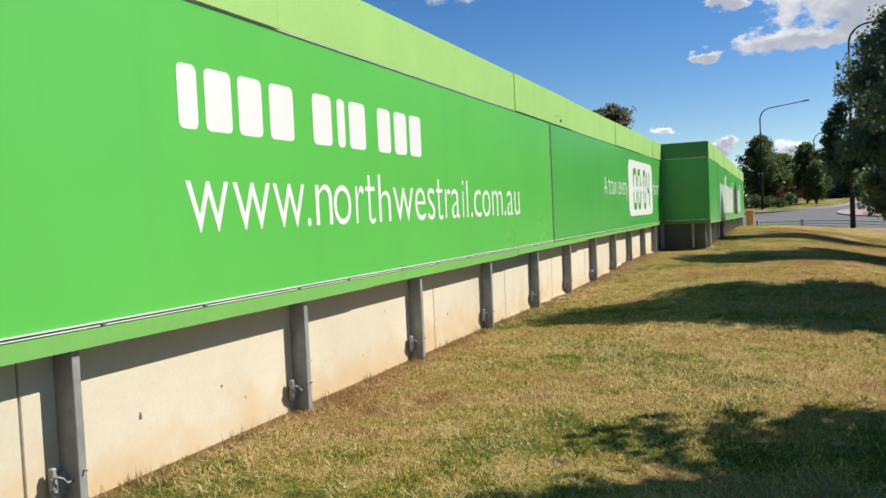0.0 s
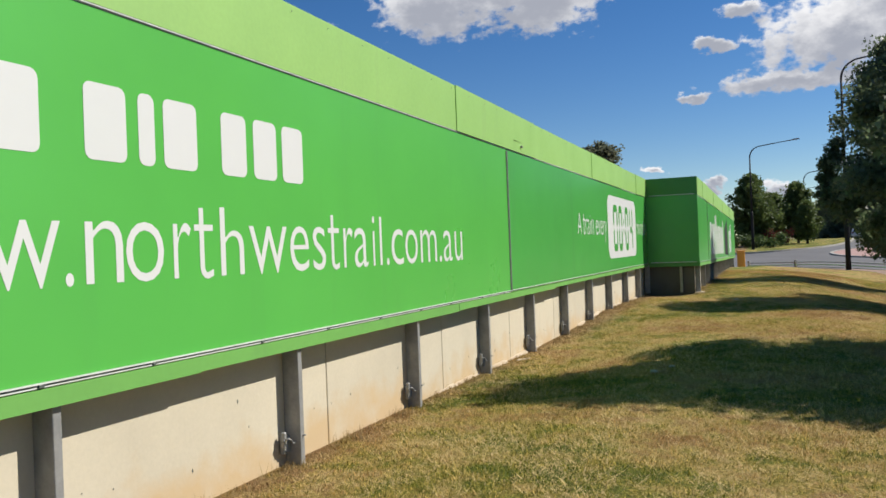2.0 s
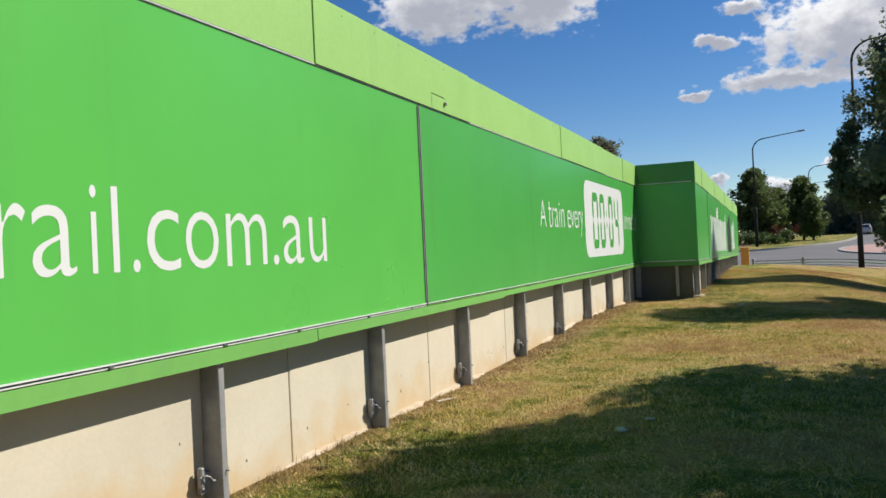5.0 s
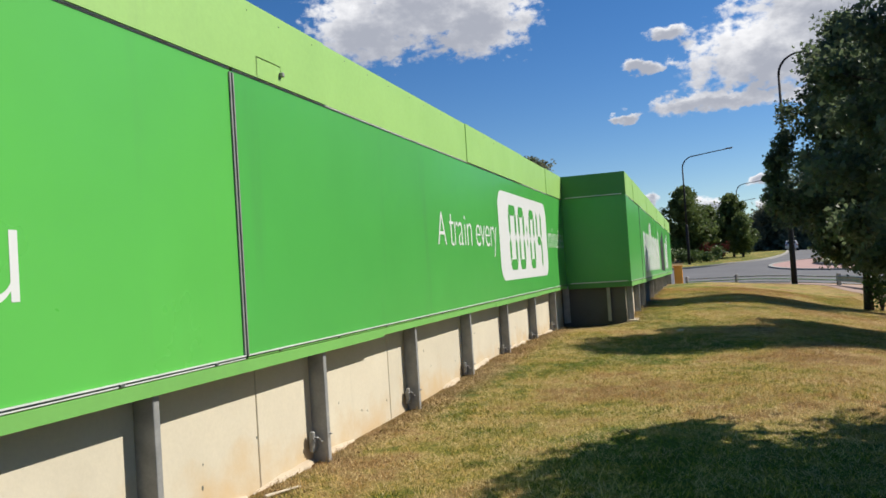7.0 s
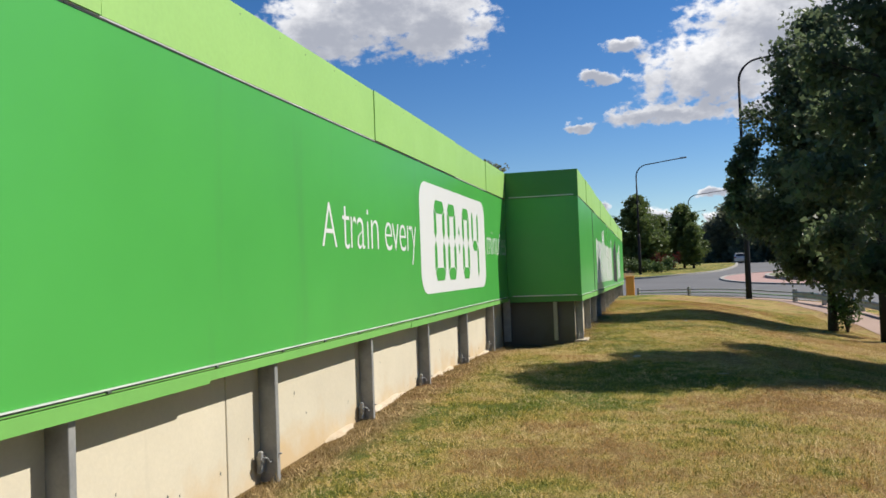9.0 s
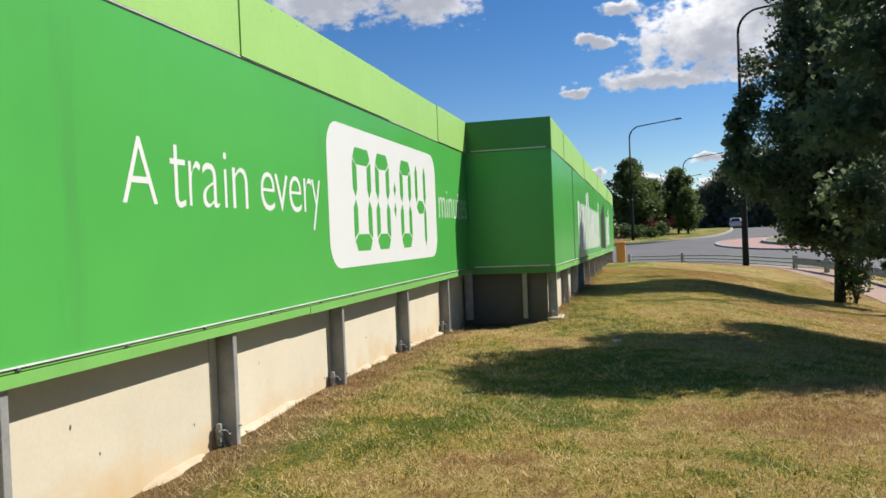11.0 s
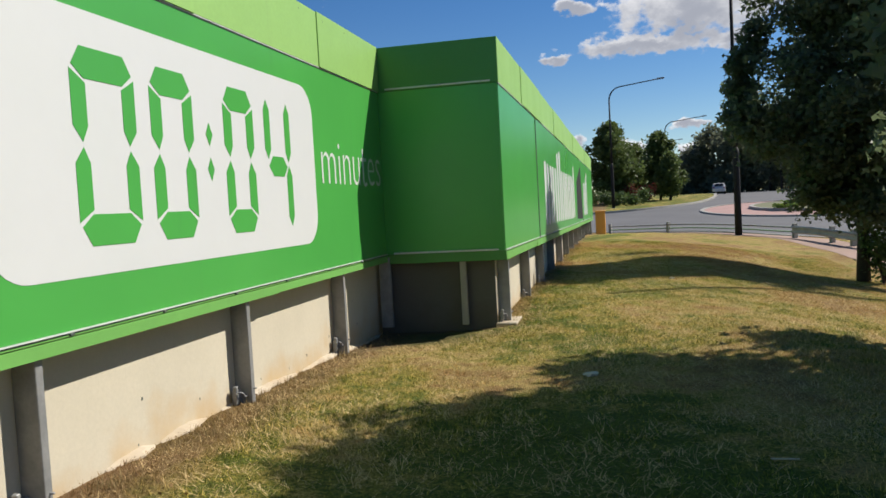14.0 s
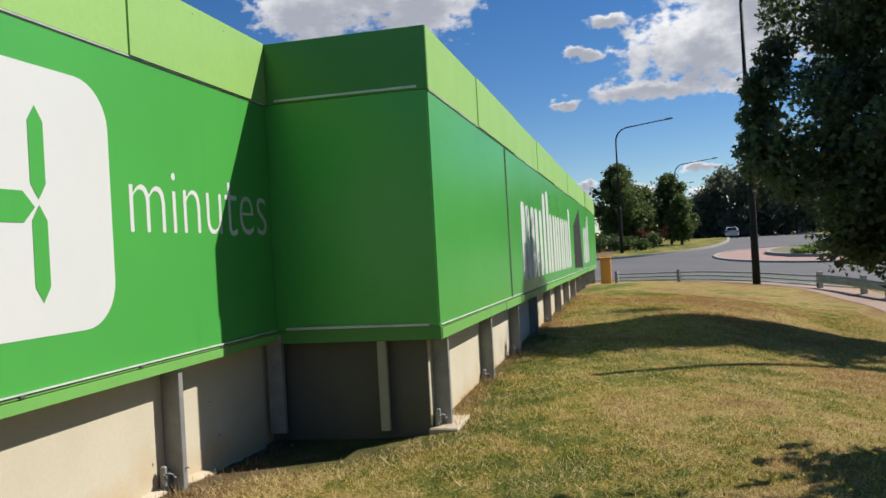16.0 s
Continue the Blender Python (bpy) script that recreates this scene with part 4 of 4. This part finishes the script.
def woods():
    """Far gum woods on the right of the road: trunks and ragged crowns, joined, as nobody could count them."""
    r, g = random.Random(77), np.random.default_rng(77)
    bm, at, size = bmesh.new(), [], []
    for k in range(84):
        t = k / 83
        x, y = 9.6 + 80 * t ** 1.35 + r.uniform(-1.2, 1.2), 166 - 60 * t + r.uniform(-5, 7)
        z0 = gz(x, y)
        h = (float(np.interp(x, [8, 10, 12.5, 15, 20], [4.0, 8.3, 10.0, 12.6, 14.5])) - z0) * r.uniform(0.82, 1.06)
        tube(bm, [(x, y, z0 - 0.3), (x + r.uniform(-0.5, 0.5), y, z0 + h * 0.5), (x + r.uniform(-0.8, 0.8), y, z0 + h * 0.9)], [0.22, 0.16, 0.05], 6, False)
        for j in range(25):
            u = r.uniform(0.03, 0.34) if j % 3 == 0 else r.uniform(0.28, 1.0)
            c = (x + r.gauss(0, 1.6 * (1.25 - u)), y + r.gauss(0, 1.6 * (1.25 - u)), z0 + h * u)
            n = 46
            at.append(np.array(c) + g.normal(size=(n, 3)) * (0.75, 0.75, 0.6))
            size.append(g.uniform(0.42, 0.85, n))
    ob = thing("woods", (0, 0, 0), "dark far gum woods beyond the roundabout", "woods", kind="stuff")
    tagged(part("trunks", bm, BARK, ob), kind="stuff")
    tagged(part("crowns", leaves_mesh("crowns", np.vstack(at), np.concatenate(size), LEAF_GUM, 78, 4), None, ob), kind="stuff")


woods()


def far_trees():
    """A low dark line of trees closing the horizon all round."""
    g = np.random.default_rng(5)
    n = 9000
    a = g.uniform(0, 2 * math.pi, n)
    dist = g.uniform(260, 330, n)
    h = np.abs(g.normal(0, 1, n)) * 3.0 * (1.1 + 0.6 * np.sin(a * 9) + 0.4 * np.sin(a * 23 + 1))
    at = np.c_[dist * np.sin(a), 40 + dist * np.cos(a), 1.0 + h]
    ob = new("far_tree_line", leaves_mesh("far_tree_line", at, g.uniform(2.5, 5.0, n), LEAF_GUM, 6, 4))
    tagged(ob, "low dark line of far trees along the horizon", "trees", kind="stuff")


far_trees()


# ---- street lamps ----
def lamp(x, y, height, reach, label, side=1.0, r0=0.11):
    ob = thing("street_lamp", (x, y, gz(x, y)), label, "street lamp", "street lamps")
    part("pole", tube(bmesh.new(), [(0, 0, 3.9), (0, 0, height * 0.6), (0, 0, height - 1.5)], [r0 * 0.95, r0 * 0.78, r0 * 0.6], 12), BLACKPOLE, ob, "dark painted steel pole", True)
    part("lower_sleeve", tube(bmesh.new(), [(0, 0, -0.2), (0, 0, 1.6), (0, 0, 3.7), (0, 0, 4.0)], [r0 * 1.45, r0 * 1.38, r0 * 1.25, r0 * 0.95], 14), BLACKPOLE, ob, "thicker dark lower sleeve of the pole", True)
    arc = [(side * 1.15 * (1 - math.cos(a)), 0, height - 1.5 + 1.15 * math.sin(a)) for a in np.linspace(0, 1.35, 9)]
    ex, ez = arc[-1][0], arc[-1][2]
    arc += [(side * (abs(ex) + (reach - abs(ex)) * t), 0, ez + 0.42 * t) for t in (0.35, 0.7, 1.0)]
    part("arm", tube(bmesh.new(), arc, [r0 * 0.6] * 5 + [r0 * 0.5] * 4 + [r0 * 0.42] * 3, 10), BLACKPOLE, ob, "curved dark steel arm", True)
    bm = block(bmesh.new(), -0.12, 0.55, -0.14, 0.14, -0.06, 0.08, 0.04)
    for v in bm.verts:
        if v.co.x > 0.3:
            v.co.y *= 0.7
    head = part("lamp_head", bm, LAMPHEAD, ob, "grey lamp head")
    head.matrix_basis = pose(side * reach, 0, ez + 0.42, 0, -5 * side, 0 if side > 0 else 180)
    bm = block(bmesh.new(), -0.16, 0.16, -0.16, 0.16, -0.05, 0.03, 0.01)
    part("base_plate", bm, STEEL, ob)
    return ob


lamp(4.42, 57.3, 13.15, 4.2, "tall dark street lamp at the edge of the lawn")
lamp(-1.47, 92.5, 11.15, 4.3, "tall dark street lamp on the far lawn")
lamp(4.95, 125.0, 9.9, 4.6, "tall dark street lamp beyond the roundabout")
lamp(4.9, 165.0, 9.6, 4.6, "far dark street lamp along the road", r0=0.1)


pole = thing("utility_pole", (5.55, 36.6, gz(5.55, 36.6)), "straight dark pole beside the footpath", "pole")
part("shaft", tube(bmesh.new(), [(0, 0, 3.8), (0, 0, 6.2), (0, 0, 8.6)], [0.105, 0.09, 0.075], 12), BLACKPOLE, pole, "", True)
part("lower_sleeve", tube(bmesh.new(), [(0, 0, -0.2), (0, 0, 1.6), (0, 0, 3.7), (0, 0, 3.9)], [0.155, 0.15, 0.14, 0.105], 14), BLACKPOLE, pole, "thicker dark lower sleeve of the pole", True)
part("cap", tube(bmesh.new(), [(0, 0, 8.58), (0, 0, 8.66)], [0.085, 0.05], 12), BLACKPOLE, pole)


# ---- barrier, cabinet, roundabout, car ----
def barrier():
    ob = thing("guard_rail", (0, 0, 0), "low weathered road barrier with grey posts", "barrier")
    line = along([(8.3, 8), (8.35, 34), (8.2, 41), (7.75, 46.5), (7.05, 50.8), (6.2, 54.4), (4.55, 58.6), (1.9, 62.9), (-0.6, 64.4), (-1.5, 64.8)], 0.2)
    place = lambda x, y: int(np.argmin(np.hypot(line[:, 0] - x, line[:, 1] - y)))
    step = [0]
    for i in range(len(line)):
        if line[i][1] < 50.6 and np.hypot(*(line[i] - line[step[-1]])) >= 2.15:
            step.append(i)
    step += [place(7.0, 51.3), place(6.3, 54.3), place(1.87, 62.9), len(line) - 1]
    pm = mesh_of("post", block(bmesh.new(), -0.08, 0.08, -0.09, 0.09, -0.4, 0.62, 0.015), POSTM)
    for i in step:
        x, y = line[i]
        d = line[min(i + 1, len(line) - 1)] - line[max(i - 1, 0)]
        p = part("post", pm, None, ob)
        p.matrix_basis = pose(x, y, gz(x, y), 0, 0, math.degrees(math.atan2(d[1], d[0])))
    for a, b in zip(step, step[1:]):
        seg = line[a:b + 1]
        for z, hgt, mat in ((0.46, 0.07, RAILM), (0.28, 0.06, GREENRAIL), (0.12, 0.05, RAILM)) if line[a][1] > 54 else ((0.36, 0.30, RAILM),):
            bm, prev = bmesh.new(), None
            n = len(seg)
            for i, (x, y) in enumerate(seg):
                if i % 3 and i != n - 1:
                    continue
                d = seg[min(i + 1, n - 1)] - seg[max(i - 1, 0)]
                d = d / max(np.hypot(*d), 1e-6)
                ox, oy = d[1] * -1, d[0]
                prof = [(0.10, 0.0), (0.145, 0.18), (0.11, 0.38), (0.11, 0.62), (0.145, 0.82), (0.10, 1.0), (0.092, 1.0), (0.092, 0.0)]
                ring = [bm.verts.new((x + ox * q, y + oy * q, gz(x, y) + z - hgt / 2 + hgt * w)) for q, w in prof]
                if prev:
                    for k in range(len(prof)):
                        j = (k + 1) % len(prof)
                        bm.faces.new((prev[k], prev[j], ring[j], ring[k]))
                prev = ring
            part("rail", bm, mat, ob, "weathered pressed-steel rail")
    return ob


barrier()

cab = thing("utility_cabinet", (-1.82, 62.2, gz(-1.82, 62.2)), "faded orange upright roadside cabinet by the wall's end", "cabinet")
part("body", block(bmesh.new(), -0.255, 0.255, -0.22, 0.22, -0.1, 1.27, 0.025), ORANGE, cab)
part("lid", block(bmesh.new(), -0.28, 0.28, -0.25, 0.25, 1.27, 1.34, 0.02), ORANGE, cab)
part("door", block(bmesh.new(), -0.22, 0.22, -0.232, -0.222, 0.08, 1.22, 0.003), ORANGE, cab)


def disc_rows(cx, cy, r0, r1, n=72):
    return [[(cx + r * math.cos(2 * math.pi * k / n), cy + r * math.sin(2 * math.pi * k / n)) for r in np.linspace(r0, r1, 6)] for k in range(n + 1)]


IX, IY = 14.3, 82.5
sheet("roundabout_apron", disc_rows(IX, IY, 5.5, 9.0), BRICKRED, -0.06, "pink brick apron of the roundabout", "roundabout")
kerb(np.array([(IX + 9.05 * math.cos(a), IY + 9.05 * math.sin(a)) for a in np.linspace(0, 2 * math.pi, 73)]), "kerb", "pale kerb round the roundabout", 0.3, -0.02)
sheet("roundabout_bed", disc_rows(IX, IY, 0.05, 5.5), EARTH, 0.12, "planted earth bed of the roundabout", "roundabout")
kerb(np.array([(IX + 5.5 * math.cos(a), IY + 5.5 * math.sin(a)) for a in np.linspace(0, 2 * math.pi, 73)]), "kerb", "pale kerb round the planted bed", 0.3, 0.14)
for k in range(28):
    a, q = rs.uniform(0, 6.28), rs.uniform(0.8, 5.0)
    x, y = IX + q * math.cos(a), IY + q * math.sin(a)
    lime = k % 3 != 0
    shrub(x, y, rs.uniform(1.1, 1.8), rs.uniform(0.25, 0.5), 120 + k, LEAF_LIME if lime else LEAF_FAR, "low lime-green planting on the roundabout" if lime else "low dark green planting on the roundabout", 420, 0.22, "roundabout planting", 0.1)

sign = thing("chevron_sign", (17.2, 79.5, gz(17.2, 79.5) + 0.1), "small black and white direction board on the roundabout", "road sign")
part("board", block(bmesh.new(), -0.7, 0.7, -0.02, 0.02, 0.55, 1.15, 0.004), BLACKPOLE, sign)
for s in (-0.35, 0.15):
    bm = bmesh.new()
    pts = [(s, 0.6), (s + 0.16, 0.6), (s + 0.34, 0.85), (s + 0.16, 1.1), (s, 1.1), (s + 0.18, 0.85)]
    fr = [bm.verts.new((x, -0.026, z)) for x, z in pts]
    bm.faces.new(fr)
    part("chevron", bm, WHITE, sign, "white arrow stripe")
for s in (-0.5, 0.5):
    part("post", tube(bmesh.new(), [(s, 0.05, -0.2), (s, 0.05, 1.1)], 0.03, 8), STEEL, sign)

PAINT = material("silver_white_car_paint", (0.62, 0.63, 0.64), 0.3, 0.2, spread=0.03, bump=0)
GLASS = material("dark_car_glass", (0.02, 0.022, 0.025), 0.08, spread=0.05, bump=0)
TYRE = material("tyre_rubber", (0.02, 0.02, 0.02), 0.85, spread=0.2)
LAMPRED = material("red_tail_lamp", (0.35, 0.02, 0.015), 0.3, spread=0.1, bump=0)


def car(x, y, turn):
    """A hatchback, its nose along +y of its own."""
    ob = thing("car", (x, y, gz(x, y) - 0.13), "silver-white hatchback standing on the far road", "car", turn=turn)
    side = [(-2.0, 0.35), (-2.08, 0.75), (-1.98, 1.0), (-1.55, 1.42), (-0.5, 1.5), (0.35, 1.45), (1.05, 1.02), (1.9, 0.85), (2.08, 0.6), (2.0, 0.33)]
    bm = bmesh.new()
    rings = []
    for u, w in ((-0.86, 0.94), (-0.80, 1.0), (0.80, 1.0), (0.86, 0.94)):
        rings.append([bm.verts.new((u * (1 - 0.20 * max(0, (z - 0.95) / 0.55)), y2 * w, 0.3 + (z - 0.3) * (0.97 if w < 1 else 1))) for y2, z in side])
    for lo, hi in zip(rings, rings[1:]):
        for k in range(len(side)):
            j = (k + 1) % len(side)
            bm.faces.new((lo[k], lo[j], hi[j], hi[k]))
    bm.faces.new(rings[0])
    bm.faces.new(rings[-1][::-1])
    part("body", bm, PAINT, ob)
    for nm, pts in (("rear_window", [(-0.58, -1.96, 1.06), (0.58, -1.96, 1.06), (0.52, -1.62, 1.40), (-0.52, -1.62, 1.40)]), ("windscreen", [(-0.6, 1.02, 1.06), (0.6, 1.02, 1.06), (0.54, 0.42, 1.42), (-0.54, 0.42, 1.42)])):
        bm = bmesh.new()
        s = -1 if "rear" in nm else 1
        a = [bm.verts.new((px, py + s * 0.03, pz + 0.03)) for px, py, pz in pts]
        b = [bm.verts.new((px, py - s * 0.05, pz - 0.04)) for px, py, pz in pts]
        bm.faces.new(a)
        for k in range(4):
            bm.faces.new((a[k], a[(k + 1) % 4], b[(k + 1) % 4], b[k]))
        part(nm, bm, GLASS, ob)
    for s in (-1, 1):
        part("side_window", block(bmesh.new(), s * 0.74, s * 0.80, -1.3, 0.3, 1.06, 1.34, 0.02), GLASS, ob)
        part("tail_lamp", block(bmesh.new(), s * 0.58, s * 0.82, -2.06, -1.96, 0.80, 0.98, 0.02), LAMPRED, ob)
        for y2 in (-1.25, 1.3):
            wheel = part("wheel", tube(bmesh.new(), [(s * 0.66, y2, 0.31), (s * 0.87, y2, 0.31)], 0.31, 18), TYRE, ob)
            part("rim", tube(bmesh.new(), [(s * 0.865, y2, 0.31), (s * 0.88, y2, 0.31)], 0.20, 12), STEEL, wheel)


car(12.5, 136.0, -6)


# ---- lawn detail ----
BLADES_DRY = leaf_material("dry_clippings", (0.30, 0.21, 0.085), (0.84, 0.64, 0.34), 0.9, 0.2, 0.08)
STRAW = leaf_material("straw", (0.26, 0.19, 0.09), (0.42, 0.33, 0.17), 0.9, 0.25, 0.08)
LITTER = leaf_material("dry_leaves", (0.17, 0.10, 0.05), (0.33, 0.22, 0.10), 0.9, 0.1, 0.08)
SCRAP = material("white_paper", (0.5, 0.47, 0.40), 0.8, spread=0.1)
def blades(name, x, y, length, tilt, wid, mat, label, seed):
    """Many single blades, each a narrow triangle leaning over."""
    g = np.random.default_rng(seed)
    n = len(x)
    z = ground_z(x, y)
    ang = g.uniform(0, 2 * math.pi, n)
    dx, dy = np.cos(ang), np.sin(ang)
    v = np.empty((n, 3, 3))
    v[:, 0] = np.c_[x - dy * wid, y + dx * wid, z - 0.003]
    v[:, 1] = np.c_[x + dy * wid, y - dx * wid, z - 0.003]
    v[:, 2] = np.c_[x + dx * length * np.sin(tilt), y + dy * length * np.sin(tilt), z + length * np.cos(tilt) + 0.003]
    me = bpy.data.meshes.new(name)
    me.vertices.add(3 * n)
    me.vertices.foreach_set("co", v.ravel().astype("f"))
    me.loops.add(3 * n)
    me.loops.foreach_set("vertex_index", np.arange(3 * n, dtype="i"))
    me.polygons.add(n)
    me.polygons.foreach_set("loop_start", np.arange(0, 3 * n, 3, dtype="i"))
    me.materials.append(mat)
    me.update(calc_edges=True)
    tagged(new(name, me), label, "grass", kind="stuff")


def patches(x, y, size, seed):
    """Smooth random patches between 0 and 1, about size metres across."""
    grid = np.random.default_rng(seed).random((160, 160))
    u, v = (x + 40) / size, (y + 40) / size
    i, j = np.floor(u).astype(int), np.floor(v).astype(int)
    p, q = u - i, v - j
    p, q = p * p * (3 - 2 * p), q * q * (3 - 2 * q)
    at = lambda a, b: grid[a % 160, b % 160]
    return (at(i, j) * (1 - p) + at(i + 1, j) * p) * (1 - q) + (at(i, j + 1) * (1 - p) + at(i + 1, j + 1) * p) * q


g = np.random.default_rng(11)
n = 1150000
gy = 1.5 + 45.5 * g.random(n) ** 1.2
gx = np.where(gy < BEND, -3.82, -2.25) + (g.random(n) ** 1.1) * np.where(gy < BEND, 9.4, 7.8)
# thick in tufts, thin where the lawn is worn to thatch
tuft = 0.5 * patches(gx, gy, 0.11, 1) + 0.3 * patches(gx, gy, 0.34, 2) + 0.35 * patches(gx, gy, 1.3, 3)
keep = tuft + 0.16 * g.normal(size=n) > 0.5
keep &= ~((gy > 27.9) & (gy < 29.8) & (gx < -3.85 + 0.8 * (gy - 27.6)))        # bare soil in the corner, where LAWN paints the shade darker
gx, gy, tuft, n = gx[keep], gy[keep], tuft[keep], int(keep.sum())
blades("grass", gx, gy, g.uniform(0.018, 0.05, n) * (0.45 + 1.0 * tuft) * (1 + 0.5 * (g.random(n) < 0.06)), g.uniform(0.55, 1.45, n), g.uniform(0.002, 0.005, n), BLADES, "short half-dried mown grass and thatch", 12)
# pale straw clippings lying in loose clumps and drifts
n = 560000
gx, gy = g.uniform(-3.7, 5.5, n), 2 + 40 * g.random(n) ** 1.25
drift = 0.45 * patches(gx, gy, 0.15, 5) + 0.35 * patches(gx, gy, 0.5, 6) + 0.3 * patches(gx, gy, 1.7, 7)
ok = (gx > np.where(gy < BEND, CW, CB) + 0.02) & (drift + 0.1 * g.normal(size=n) > 0.53)
ok &= ~((gy > 27.9) & (gy < 29.8) & (gx < -3.85 + 0.8 * (gy - 27.6)))
gx, gy, n = gx[ok], gy[ok], int(ok.sum())
blades("grass_clippings", gx, gy, g.uniform(0.04, 0.13, n), g.uniform(1.1, 1.52, n), g.uniform(0.0017, 0.0036, n), BLADES_DRY, "pale dry clippings lying on the lawn", 15)
# longer dry wisps along the foot of the wall
n = 5200
gy = g.uniform(2, 46, n)
gy = gy + 0.25 * np.sin(gy * 6)
gx = np.where(gy < BEND, CW, CB) + np.where((gy > 14) & (gy < 29), 0.12, 0.03) + np.abs(g.normal(0, 0.13, n))
blades("dry_grass", gx, gy, g.uniform(0.03, 0.14, n) * g.uniform(0.5, 1.0, n), g.uniform(0.05, 0.9, n), g.uniform(0.002, 0.005, n), STRAW, "longer dry straw-coloured grass along the wall's foot", 13)


# brown leaf litter against the wall
n = 1500
gy = g.uniform(5, 46, n)
gx = np.where(gy < BEND, CW, CB) + 0.04 + np.abs(g.normal(0, 0.32, n))
at = np.c_[gx, gy, ground_z(gx, gy) + 0.012]
tagged(new("leaf_litter", leaves_mesh("leaf_litter", at, g.uniform(0.015, 0.04, n), LITTER, 14, 4)), "brown dry leaf litter along the wall's foot", "leaf litter", kind="stuff")


def scrap(x, y, size, seed):
    """A crumpled scrap of paper."""
    r = random.Random(seed)
    bm = bmesh.new()
    bmesh.ops.create_icosphere(bm, subdivisions=2, radius=size)
    for v in bm.verts:
        v.co = Vector((v.co.x * 1.3, v.co.y, v.co.z * 0.35)) * r.uniform(0.75, 1.2)
    ob = new("paper_scrap", mesh_of("paper_scrap", bm, SCRAP))
    ob.matrix_basis = pose(x, y, gz(x, y) + size * 0.3, 0, 0, r.uniform(0, 180))
    tagged(ob, "small crumpled scrap of white paper on the grass", "litter", "scraps on the lawn")


for k, (x, y) in enumerate(((-1.5, 13.68), (-1.32, 14.09), (-0.96, 26.75), (0.19, 34.4))):
    scrap(x, y, (0.05, 0.035, 0.065, 0.04)[k], 40 + k)


def offcut(x, y, length, thick, turn, label):
    """A thin split offcut of pale wood lying on the ground."""
    bm = block(bmesh.new(), -length / 2, length / 2, -thick, thick, 0, thick, 0.003)
    for v in bm.verts:
        v.co.y += 0.35 * thick * math.sin(v.co.x * 19)
        v.co.z *= 1.0 - 0.4 * (v.co.x / length + 0.5)
    ob = new("wood_offcut", mesh_of("wood_offcut", bm, OFFCUT))
    ob.matrix_basis = pose(x, y, gz(x, y) + 0.012, 0, 2, turn)
    tagged(ob, label, "offcut", "offcuts on the ground")


OFFCUT = material("pale_split_wood", (0.56, 0.49, 0.38), 0.85, spread=0.3, scale=6, fine=50, second=(0.42, 0.35, 0.25))
offcut(-3.62, 15.1, 0.36, 0.016, 74, "pale split wood offcut lying beside the wall's foot")
offcut(0.25, 24.4, 0.17, 0.009, 8, "thin pale stick lying on the shaded lawn")
